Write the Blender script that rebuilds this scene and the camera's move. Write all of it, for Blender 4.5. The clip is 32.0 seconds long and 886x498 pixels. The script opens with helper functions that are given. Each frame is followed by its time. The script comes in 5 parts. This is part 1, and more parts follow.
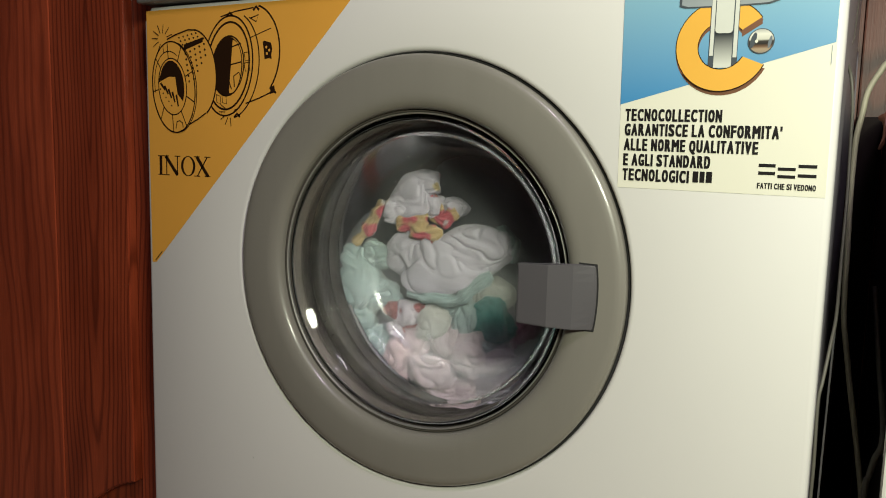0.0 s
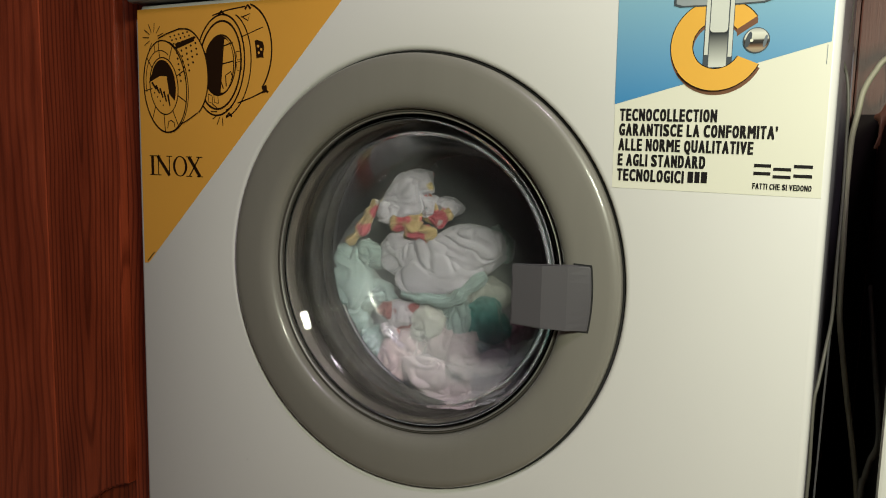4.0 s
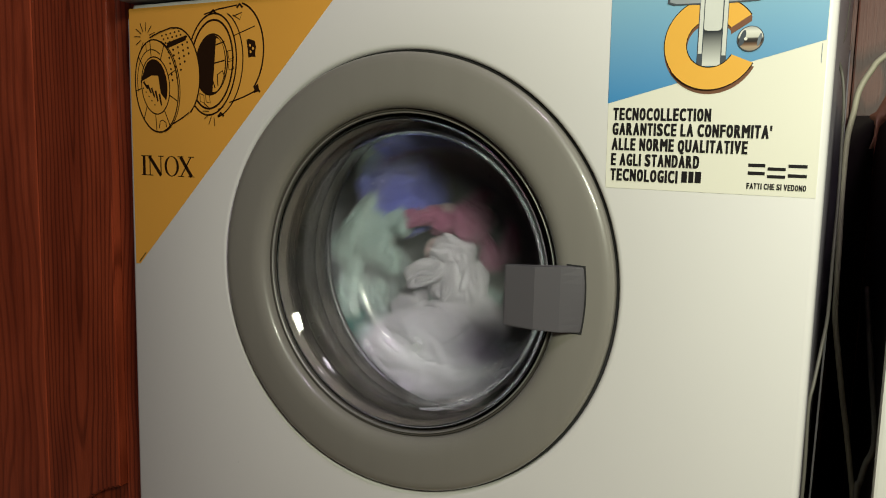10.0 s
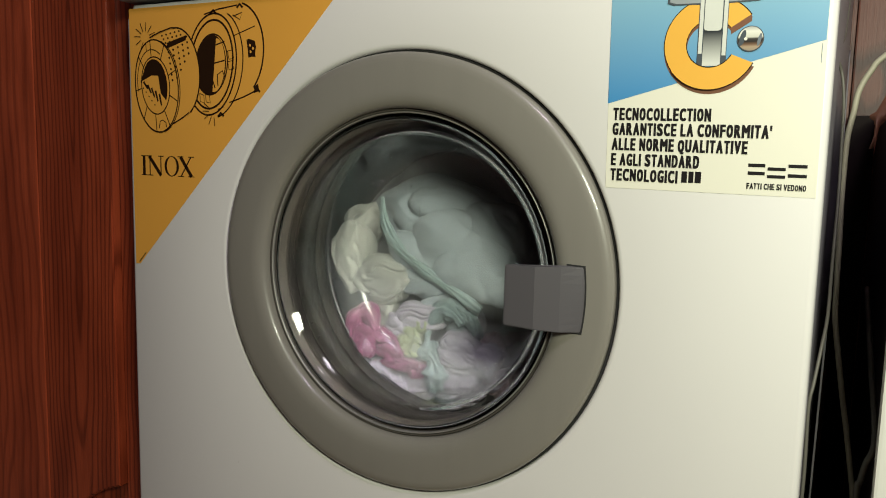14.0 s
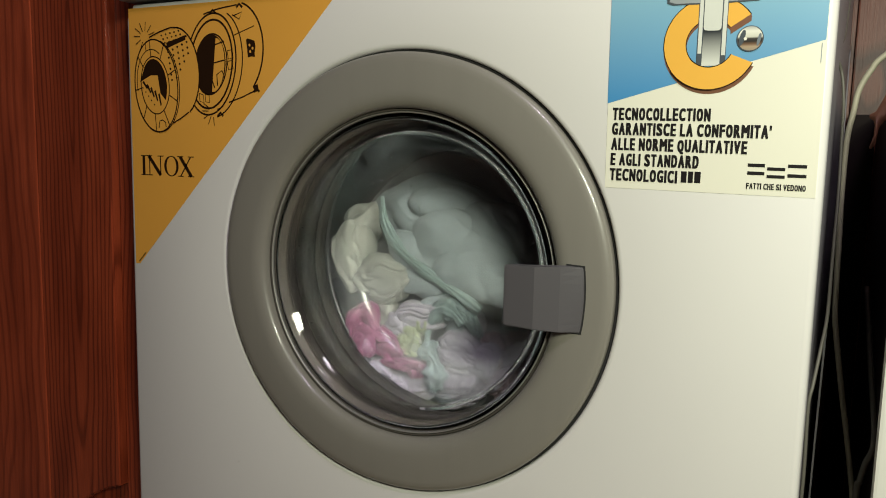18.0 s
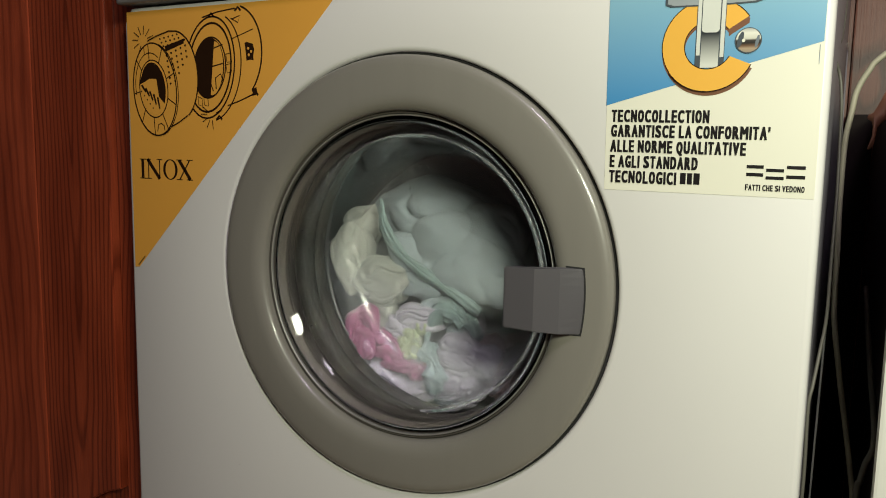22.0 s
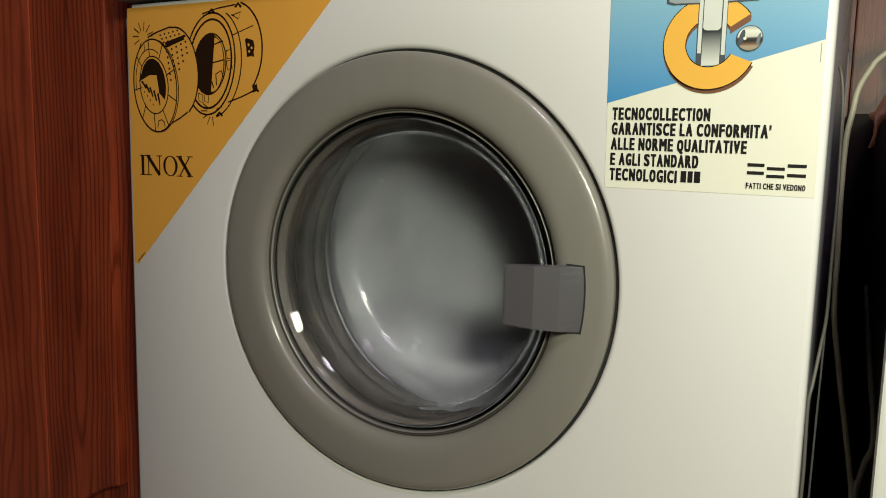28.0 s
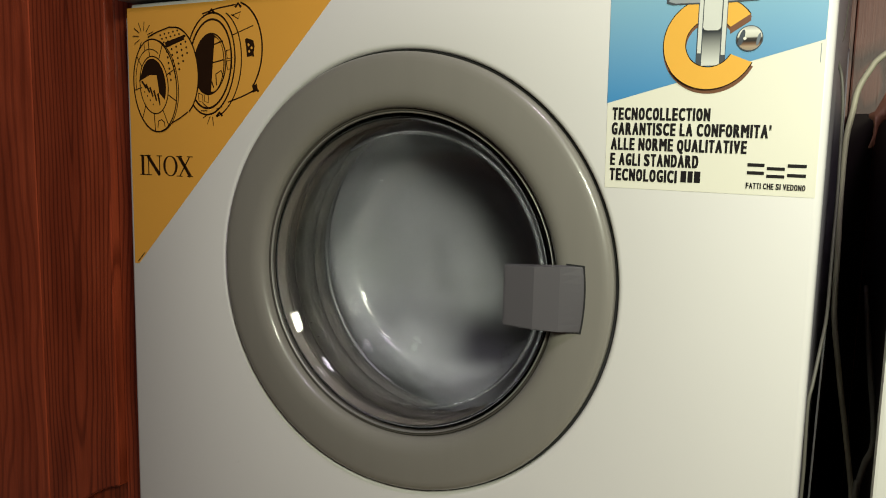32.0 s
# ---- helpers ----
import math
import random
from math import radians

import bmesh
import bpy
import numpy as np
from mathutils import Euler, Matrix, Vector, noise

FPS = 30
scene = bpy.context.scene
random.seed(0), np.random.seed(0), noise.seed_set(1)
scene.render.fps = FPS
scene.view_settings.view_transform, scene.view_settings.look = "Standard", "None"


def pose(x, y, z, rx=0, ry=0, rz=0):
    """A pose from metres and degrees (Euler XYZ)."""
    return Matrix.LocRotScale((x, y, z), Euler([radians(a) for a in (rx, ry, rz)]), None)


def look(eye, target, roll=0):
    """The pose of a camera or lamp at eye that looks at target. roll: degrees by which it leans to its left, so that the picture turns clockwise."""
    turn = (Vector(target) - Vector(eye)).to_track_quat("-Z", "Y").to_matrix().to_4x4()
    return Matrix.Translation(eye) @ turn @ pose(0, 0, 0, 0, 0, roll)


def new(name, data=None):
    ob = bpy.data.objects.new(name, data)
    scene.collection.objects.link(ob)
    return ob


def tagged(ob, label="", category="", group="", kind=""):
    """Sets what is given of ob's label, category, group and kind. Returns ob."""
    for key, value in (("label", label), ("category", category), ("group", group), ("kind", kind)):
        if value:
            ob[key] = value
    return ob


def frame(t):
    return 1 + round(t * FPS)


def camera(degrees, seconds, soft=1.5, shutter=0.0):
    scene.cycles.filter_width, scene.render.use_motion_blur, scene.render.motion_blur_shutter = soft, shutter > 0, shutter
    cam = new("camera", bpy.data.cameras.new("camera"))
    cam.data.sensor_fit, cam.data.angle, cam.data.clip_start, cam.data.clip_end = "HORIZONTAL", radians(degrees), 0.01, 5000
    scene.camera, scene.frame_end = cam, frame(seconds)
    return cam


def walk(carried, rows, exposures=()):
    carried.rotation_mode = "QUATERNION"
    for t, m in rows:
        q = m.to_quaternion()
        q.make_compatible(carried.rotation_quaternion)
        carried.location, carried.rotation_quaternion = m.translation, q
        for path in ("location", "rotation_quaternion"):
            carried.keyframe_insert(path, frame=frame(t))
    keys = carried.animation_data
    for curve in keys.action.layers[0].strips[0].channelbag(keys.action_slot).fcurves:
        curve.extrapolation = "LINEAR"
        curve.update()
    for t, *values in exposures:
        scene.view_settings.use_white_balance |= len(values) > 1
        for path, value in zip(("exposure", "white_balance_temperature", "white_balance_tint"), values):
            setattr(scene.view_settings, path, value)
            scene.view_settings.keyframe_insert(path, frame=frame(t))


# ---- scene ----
ZC = 0.47                      # height of the porthole's centre


def view(eye, yaw, pitch, roll):
    """Camera pose: eye relative to the porthole's centre, angles in degrees."""
    a, b = radians(yaw), radians(pitch)
    e = Vector((eye[0], eye[1], eye[2] + ZC))
    way = Vector((-math.sin(a) * math.cos(b), math.cos(a) * math.cos(b), -math.sin(b)))
    return look(e, e + way, roll)


REST = view((0.3091, -0.5369, 0.1020), 26.576, 7.339, 1.248)
TUMBLE = view((0.3096, -0.5371, 0.1003), 26.669, 7.154, 1.327)
EARLY = view((0.3070, -0.5453, 0.1027), 26.541, 7.370, 1.244)
LATER = view((0.3082, -0.5386, 0.1029), 26.442, 7.404, 1.228)

cam = camera(58.9, 32.0, soft=1.0, shutter=0.6)
walk(cam, [
    (0.0, view((0.3078, -0.5491, 0.0993), 27.011, 7.068, 1.399)),
    (0.033, view((0.3078, -0.5488, 0.0994), 26.99, 7.08, 1.395)),
    (0.133, view((0.3074, -0.5450, 0.1027), 26.50, 7.37, 1.225)),
    (0.5, view((0.3074, -0.5445, 0.1028), 26.486, 7.374, 1.223)),
    (1.0, EARLY), (3.5, EARLY),
    (4.5, view((0.3082, -0.5420, 0.1012), 27.2, 7.24, 1.33)),
    (5.5, view((0.3092, -0.5395, 0.0998), 27.865, 7.117, 1.423)),
    (6.0, view((0.3102, -0.5355, 0.1024), 27.310, 7.389, 1.259)),
    (6.5, view((0.3098, -0.5368, 0.1005), 26.639, 7.171, 1.319)),
    (7.0, TUMBLE), (17.5, TUMBLE),
    (18.0, view((0.3101, -0.5366, 0.1014), 26.705, 7.267, 1.288)),
    (18.9, view((0.3101, -0.5366, 0.1014), 26.70, 7.267, 1.288)),
    (18.967, view((0.3098, -0.5364, 0.0983), 26.61, 7.08, 1.42)),
    (19.033, view((0.3097, -0.5364, 0.0981), 26.59, 6.82, 1.44)),
    (19.2, LATER), (21.5, LATER), (21.867, LATER),
    (22.0, view((0.3092, -0.5375, 0.1028), 26.566, 7.218, 1.024)),
    (22.2, view((0.3092, -0.5374, 0.1026), 26.57, 7.22, 1.06)),
    (22.5, view((0.3095, -0.5371, 0.0998), 26.604, 7.194, 1.166)),
    (23.0, view((0.3091, -0.5373, 0.1008), 26.601, 7.203, 1.267)),
    (23.5, view((0.3091, -0.5373, 0.1008), 26.601, 7.203, 1.267)),
    (24.0, REST), (32.0, REST),
], exposures=[(0.0, -0.02), (1.0, -0.03), (2.5, -0.18), (3.5, -0.22), (4.5, -0.19), (6.0, -0.13), (8.0, -0.20), (9.0, -0.09), (10.0, -0.17), (11.0, -0.13), (13.0, -0.02), (14.5, -0.02), (16.5, -0.18), (17.2, -0.18), (18.0, -0.12), (21.0, -0.14), (24.0, -0.11), (32.0, -0.05)])

# ---- world and lamps ----
world = bpy.data.worlds.new("world")
world.use_nodes = True
scene.world = world
world.node_tree.nodes["Background"].inputs[0].default_value = (0.9, 0.88, 1.0, 1)
world.node_tree.nodes["Background"].inputs[1].default_value = 0.02


def area_lamp(name, at, target, size_x, size_y, watts, colour):
    data = bpy.data.lights.new(name, "AREA")
    data.shape, data.size, data.size_y, data.energy, data.color = "RECTANGLE", size_x, size_y, watts, colour
    ob = new(name, data)
    ob.matrix_world = look(at, target)
    return ob


LAMP_SIDE = (0.595, -0.64, 0.83)
LAMP_TOP = (0.72, -0.896, 1.998)
area_lamp("side_light", LAMP_SIDE, (0.62, 0.0, ZC + 0.25), 0.265, 0.132, 8.4, (0.95, 0.985, 0.77))
area_lamp("ceiling_light", LAMP_TOP, (0.1, 0.0, ZC), 0.37, 0.256, 9.8, (1.0, 0.855, 1.04))


# ---- materials ----
def nodes_of(name):
    m = bpy.data.materials.new(name)
    m.use_nodes = True
    nt = m.node_tree
    return m, nt, nt.nodes["Principled BSDF"]


def add(nt, kind, **values):
    n = nt.nodes.new(kind)
    for key, value in values.items():
        if key in n.inputs:
            n.inputs[key].default_value = value
    return n


def surface(name, colour, rough=0.5, metal=0.0, scale=40.0, vary=0.12, bump=0.0, bump_scale=400.0, stretch=(1, 1, 1), coat=0.0, sheen=0.0, tone=None, gloss=0.5):
    """A plain surface with two scales of variation in colour and a fine relief."""
    m, nt, b = nodes_of(name)
    co = nt.nodes.new("ShaderNodeTexCoord")
    mp = nt.nodes.new("ShaderNodeMapping")
    mp.inputs["Scale"].default_value = stretch
    nt.links.new(co.outputs["Object"], mp.inputs["Vector"])
    n1 = add(nt, "ShaderNodeTexNoise", Scale=scale, Detail=6.0, Roughness=0.6)
    n2 = add(nt, "ShaderNodeTexNoise", Scale=scale * 0.15, Detail=3.0)
    for n in (n1, n2):
        nt.links.new(mp.outputs["Vector"], n.inputs["Vector"])
    mean = nt.nodes.new("ShaderNodeMath")
    mean.operation = "ADD"
    nt.links.new(n1.outputs["Fac"], mean.inputs[0])
    nt.links.new(n2.outputs["Fac"], mean.inputs[1])
    ramp = nt.nodes.new("ShaderNodeMapRange")
    ramp.inputs["From Min"].default_value, ramp.inputs["From Max"].default_value = 0.6, 1.4
    nt.links.new(mean.outputs[0], ramp.inputs["Value"])
    mix = nt.nodes.new("ShaderNodeMix")
    mix.data_type = "RGBA"
    dark = tone or tuple(c * (1 - vary) for c in colour)
    light = tuple(min(1.0, c * (1 + vary)) for c in colour) if tone is None else colour
    mix.inputs["A"].default_value, mix.inputs["B"].default_value = (*dark, 1), (*light, 1)
    nt.links.new(ramp.outputs["Result"], mix.inputs["Factor"])
    nt.links.new(mix.outputs["Result"], b.inputs["Base Color"])
    b.inputs["Roughness"].default_value, b.inputs["Metallic"].default_value = rough, metal
    b.inputs["Coat Weight"].default_value = coat
    b.inputs["Sheen Weight"].default_value = sheen
    b.inputs["Specular IOR Level"].default_value = gloss
    if bump:
        n3 = add(nt, "ShaderNodeTexNoise", Scale=bump_scale, Detail=4.0)
        nt.links.new(mp.outputs["Vector"], n3.inputs["Vector"])
        bp = add(nt, "ShaderNodeBump", Strength=bump, Distance=0.001)
        nt.links.new(n3.outputs["Fac"], bp.inputs["Height"])
        nt.links.new(bp.outputs["Normal"], b.inputs["Normal"])
    return m


def wood(name, dark, light, rough=0.35, coat=0.3, heart=(-0.418, ZC + 0.136), rings=150.0):
    """Stained softwood cut near the heart: long pointed ovals of dark late-wood round it, straight grain beside them, fine fibres."""
    m, nt, b = nodes_of(name)
    co = nt.nodes.new("ShaderNodeTexCoord")
    slow = add(nt, "ShaderNodeTexNoise", Scale=7.0, Detail=2.0)
    stretch = nt.nodes.new("ShaderNodeMapping")
    stretch.inputs["Scale"].default_value = (1.6, 1.6, 0.45)
    nt.links.new(co.outputs["Object"], stretch.inputs["Vector"])
    nt.links.new(stretch.outputs["Vector"], slow.inputs["Vector"])
    centred = nt.nodes.new("ShaderNodeMapping")
    centred.inputs["Location"].default_value = (-heart[0], 0.0, -heart[1] * 0.045)
    centred.inputs["Scale"].default_value = (1.0, 0.0, 0.045)
    nt.links.new(co.outputs["Object"], centred.inputs["Vector"])
    reach = nt.nodes.new("ShaderNodeVectorMath")
    reach.operation = "LENGTH"
    nt.links.new(centred.outputs["Vector"], reach.inputs[0])
    ring = nt.nodes.new("ShaderNodeMath")
    ring.operation = "MULTIPLY"
    ring.inputs[1].default_value = rings
    nt.links.new(reach.outputs["Value"], ring.inputs[0])
    bend = nt.nodes.new("ShaderNodeMath")
    bend.operation = "MULTIPLY_ADD"
    bend.inputs[1].default_value = 5.0
    nt.links.new(slow.outputs["Fac"], bend.inputs[0])
    nt.links.new(ring.outputs[0], bend.inputs[2])
    saw = nt.nodes.new("ShaderNodeMath")
    saw.operation = "FRACT"
    nt.links.new(bend.outputs[0], saw.inputs[0])
    c1 = nt.nodes.new("ShaderNodeValToRGB")
    mid = tuple(0.75 * l + 0.25 * d for l, d in zip(light, dark))
    c1.color_ramp.elements[0].position, c1.color_ramp.elements[0].color = 0.0, (*mid, 1)
    c1.color_ramp.elements[1].position, c1.color_ramp.elements[1].color = 1.0, (*mid, 1)
    for at, c in ((0.12, light), (0.55, light), (0.80, dark), (0.90, dark)):
        c1.color_ramp.elements.new(at).color = (*c, 1)
    nt.links.new(saw.outputs[0], c1.inputs["Fac"])
    long = nt.nodes.new("ShaderNodeMapping")
    long.inputs["Scale"].default_value = (1.0, 1.0, 0.03)
    nt.links.new(co.outputs["Object"], long.inputs["Vector"])
    fine = add(nt, "ShaderNodeTexNoise", Scale=420.0, Detail=4.0, Roughness=0.7)
    nt.links.new(long.outputs["Vector"], fine.inputs["Vector"])
    broad = add(nt, "ShaderNodeTexNoise", Scale=9.0, Detail=4.0, Distortion=0.6)
    diagonal = nt.nodes.new("ShaderNodeMapping")
    diagonal.inputs["Rotation"].default_value = (0.0, radians(14), 0.0)
    diagonal.inputs["Scale"].default_value = (2.4, 1.0, 0.40)
    nt.links.new(co.outputs["Object"], diagonal.inputs["Vector"])
    nt.links.new(diagonal.outputs["Vector"], broad.inputs["Vector"])
    source = c1.outputs["Color"]
    for n, lo, hi, low, share in ((fine, 0.30, 0.60, (0.55, 0.48, 0.45), 0.45), (broad, 0.38, 0.60, (0.40, 0.30, 0.28), 0.50)):
        c = nt.nodes.new("ShaderNodeValToRGB")
        c.color_ramp.elements[0].position, c.color_ramp.elements[0].color = lo, (*low, 1)
        c.color_ramp.elements[1].position, c.color_ramp.elements[1].color = hi, (1.05, 1.05, 1.05, 1)
        nt.links.new(n.outputs["Fac"], c.inputs["Fac"])
        mix = nt.nodes.new("ShaderNodeMix")
        mix.data_type, mix.blend_type = "RGBA", "MULTIPLY"
        mix.inputs["Factor"].default_value = share
        nt.links.new(source, mix.inputs["A"])
        nt.links.new(c.outputs["Color"], mix.inputs["B"])
        source = mix.outputs["Result"]
    nt.links.new(source, b.inputs["Base Color"])
    b.inputs["Roughness"].default_value, b.inputs["Coat Weight"].default_value = rough, coat
    bp = add(nt, "ShaderNodeBump", Strength=0.25, Distance=0.001)
    nt.links.new(fine.outputs["Fac"], bp.inputs["Height"])
    nt.links.new(bp.outputs["Normal"], b.inputs["Normal"])
    return m


def clear_glass():
    m, nt, b = nodes_of("door_glass")
    b.inputs["Base Color"].default_value = (0.80, 0.795, 0.815, 1)
    b.inputs["Roughness"].default_value, b.inputs["Transmission Weight"].default_value, b.inputs["IOR"].default_value = 0.0, 1.0, 1.45
    return m


def steamed_glass():
    """The wet side of the door glass, with an uneven film of condensation that blurs what lies behind."""
    m, nt, b = nodes_of("steamed_glass")
    b.inputs["Base Color"].default_value = (0.80, 0.795, 0.815, 1)
    b.inputs["Roughness"].default_value = 0.0
    b.inputs["Transmission Weight"].default_value = 1.0
    b.inputs["IOR"].default_value = 1.45
    co = nt.nodes.new("ShaderNodeTexCoord")
    n1 = add(nt, "ShaderNodeTexNoise", Scale=18.0, Detail=5.0)
    nt.links.new(co.outputs["Object"], n1.inputs["Vector"])
    ramp = nt.nodes.new("ShaderNodeMapRange")
    ramp.inputs["From Min"].default_value, ramp.inputs["From Max"].default_value = 0.35, 0.75
    ramp.inputs["To Min"].default_value, ramp.inputs["To Max"].default_value = 0.09, 0.30
    nt.links.new(n1.outputs["Fac"], ramp.inputs["Value"])
    sep = nt.nodes.new("ShaderNodeSeparateXYZ")
    nt.links.new(co.outputs["Object"], sep.inputs[0])
    end = nt.nodes.new("ShaderNodeMapRange")
    end.inputs["From Min"].default_value, end.inputs["From Max"].default_value = 0.050, 0.1005
    end.inputs["To Min"].default_value = 0.0
    nt.links.new(sep.outputs["Y"], end.inputs["Value"])
    low = nt.nodes.new("ShaderNodeMapRange")
    low.inputs["From Min"].default_value, low.inputs["From Max"].default_value = ZC - 0.11, ZC + 0.05
    low.inputs["To Min"].default_value, low.inputs["To Max"].default_value = 1.15, 0.27
    nt.links.new(sep.outputs["Z"], low.inputs["Value"])
    flatten = nt.nodes.new("ShaderNodeVectorMath")
    flatten.operation = "MULTIPLY_ADD"
    flatten.inputs[1].default_value, flatten.inputs[2].default_value = (1, 0, 1), (0, 0, -ZC)
    nt.links.new(co.outputs["Object"], flatten.inputs[0])
    radius = nt.nodes.new("ShaderNodeVectorMath")
    radius.operation = "LENGTH"
    nt.links.new(flatten.outputs[0], radius.inputs[0])
    rim = nt.nodes.new("ShaderNodeMapRange")
    rim.inputs["From Min"].default_value, rim.inputs["From Max"].default_value = 0.060, 0.098
    rim.inputs["To Min"].default_value, rim.inputs["To Max"].default_value = 0.80, 1.5
    nt.links.new(radius.outputs["Value"], rim.inputs["Value"])
    spread = nt.nodes.new("ShaderNodeMath")
    spread.operation = "MULTIPLY"
    nt.links.new(rim.outputs["Result"], spread.inputs[0])
    nt.links.new(low.outputs["Result"], spread.inputs[1])
    both = nt.nodes.new("ShaderNodeMath")
    both.operation = "MULTIPLY"
    nt.links.new(end.outputs["Result"], both.inputs[0])
    nt.links.new(spread.outputs[0], both.inputs[1])
    times = nt.nodes.new("ShaderNodeMath")
    times.operation = "MULTIPLY"
    nt.links.new(ramp.outputs["Result"], times.inputs[0])
    nt.links.new(both.outputs[0], times.inputs[1])
    blur = nt.nodes.new("ShaderNodeMapRange")
    blur.inputs["From Max"].default_value, blur.inputs["To Min"].default_value, blur.inputs["To Max"].default_value = 1.6, 0.03, 0.24
    nt.links.new(both.outputs[0], blur.inputs["Value"])
    nt.links.new(blur.outputs["Result"], b.inputs["Roughness"])
    film = nt.nodes.new("ShaderNodeBsdfDiffuse")
    film.inputs["Color"].default_value = (0.8, 0.85, 0.85, 1)
    mix = nt.nodes.new("ShaderNodeMixShader")
    nt.links.new(times.outputs[0], mix.inputs["Fac"])
    nt.links.new(b.outputs[0], mix.inputs[1])
    nt.links.new(film.outputs[0], mix.inputs[2])
    nt.links.new(mix.outputs[0], nt.nodes["Material Output"].inputs["Surface"])
    return m


def cloth(name, colour, vary=0.09, patch=None, patch2=None, cover=0.60):
    """Wet towelling; patch colours are printed on it in blots."""
    m = surface(name, colour, rough=0.9, scale=45.0, vary=vary, bump=0.18, bump_scale=900.0, sheen=0.25, gloss=0.25)
    nt = m.node_tree
    crease = add(nt, "ShaderNodeTexNoise", Scale=85.0, Detail=3.0, Roughness=0.5, Distortion=0.6)
    co = nt.nodes.new("ShaderNodeTexCoord")
    nt.links.new(co.outputs["Object"], crease.inputs["Vector"])
    fold = add(nt, "ShaderNodeBump", Strength=0.25, Distance=0.004)
    nt.links.new(crease.outputs["Fac"], fold.inputs["Height"])
    b = nt.nodes["Principled BSDF"]
    nap = b.inputs["Normal"].links[0].from_node
    nt.links.new(fold.outputs["Normal"], nap.inputs["Normal"])
    if patch:
        nt = m.node_tree
        b = nt.nodes["Principled BSDF"]
        source = b.inputs["Base Color"].links[0].from_socket
        co = nt.nodes.new("ShaderNodeTexCoord")
        for k, (pc, limit) in enumerate(((patch, cover), (patch2 or patch, cover + 0.06))):
            n = add(nt, "ShaderNodeTexNoise", Scale=34.0 + 9 * k, Detail=1.0)
            mp = nt.nodes.new("ShaderNodeMapping")
            mp.inputs["Location"].default_value = (k * 4.2, 1.3, 0.7)
            nt.links.new(co.outputs["Object"], mp.inputs["Vector"])
            nt.links.new(mp.outputs["Vector"], n.inputs["Vector"])
            step = nt.nodes.new("ShaderNodeMapRange")
            step.inputs["From Min"].default_value, step.inputs["From Max"].default_value = limit - 0.02, limit + 0.02
            nt.links.new(n.outputs["Fac"], step.inputs["Value"])
            mix = nt.nodes.new("ShaderNodeMix")
            mix.data_type = "RGBA"
            mix.inputs["B"].default_value = (*pc, 1)
            nt.links.new(step.outputs["Result"], mix.inputs["Factor"])
            nt.links.new(source, mix.inputs["A"])
            source = mix.outputs["Result"]
        nt.links.new(source, b.inputs["Base Color"])
    return m


def print_fade(name, z0, z1, below, above):
    """Print that fades from one tone below to another above."""
    m, nt, b = nodes_of(name)
    co = nt.nodes.new("ShaderNodeTexCoord")
    sep = nt.nodes.new("ShaderNodeSeparateXYZ")
    nt.links.new(co.outputs["Object"], sep.inputs[0])
    ramp = nt.nodes.new("ShaderNodeMapRange")
    ramp.inputs["From Min"].default_value, ramp.inputs["From Max"].default_value = ZC + z0, ZC + z1
    nt.links.new(sep.outputs["Z"], ramp.inputs["Value"])
    mix = nt.nodes.new("ShaderNodeMix")
    mix.data_type = "RGBA"
    mix.inputs["A"].default_value, mix.inputs["B"].default_value = (*below, 1), (*above, 1)
    nt.links.new(ramp.outputs["Result"], mix.inputs["Factor"])
    nt.links.new(mix.outputs["Result"], b.inputs["Base Color"])
    b.inputs["Roughness"].default_value = 0.35
    return m


def print_bands(name, z0, z1, bands):
    """Print in soft bands, one above the other."""
    m = print_fade(name, z0, z1, (0, 0, 0), (1, 1, 1))
    nt = m.node_tree
    b = nt.nodes["Principled BSDF"]
    mix = b.inputs["Base Color"].links[0].from_node
    ramp = nt.nodes.new("ShaderNodeValToRGB")
    for k, (at, c) in enumerate(bands):
        e = ramp.color_ramp.elements[k] if k < 2 else ramp.color_ramp.elements.new(at)
        e.position, e.color = at, (*c, 1)
    nt.links.new(mix.inputs["Factor"].links[0].from_socket, ramp.inputs["Fac"])
    nt.links.new(ramp.outputs["Color"], b.inputs["Base Color"])
    return m


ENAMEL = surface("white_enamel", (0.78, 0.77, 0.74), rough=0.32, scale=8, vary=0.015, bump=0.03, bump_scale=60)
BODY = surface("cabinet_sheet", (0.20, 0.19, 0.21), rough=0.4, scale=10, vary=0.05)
TAUPE = surface("taupe_plastic", (0.240, 0.228, 0.198), rough=0.36, scale=60, vary=0.05, bump=0.02, bump_scale=300, stretch=(1, 1, 0.12), coat=0.45)
GREY = surface("grey_plastic", (0.100, 0.095, 0.103), rough=0.38, scale=20, vary=0.03, bump=0.04, bump_scale=500)
PANEL_GREY = surface("panel_grey", (0.20, 0.19, 0.19), rough=0.4, scale=20, vary=0.04)
CHROME = surface("bright_rim", (0.42, 0.41, 0.38), rough=0.4, metal=0.6, scale=30, vary=0.08)
RUBBER = surface("grey_rubber", (0.044, 0.041, 0.034), rough=0.75, scale=38, vary=0.75, gloss=0.3)
TAUPE_DARK = surface("dark_taupe_plastic", (0.068, 0.061, 0.050), rough=0.55, scale=20, vary=0.05, gloss=0.3)
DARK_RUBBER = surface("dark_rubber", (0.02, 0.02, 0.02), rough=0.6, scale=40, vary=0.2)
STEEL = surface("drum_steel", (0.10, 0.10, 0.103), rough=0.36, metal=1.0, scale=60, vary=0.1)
GLASS, STEAMED = clear_glass(), steamed_glass()
WATER, _, wet = nodes_of("water")
wet.inputs["Base Color"].default_value = (0.9, 0.95, 0.95, 1)
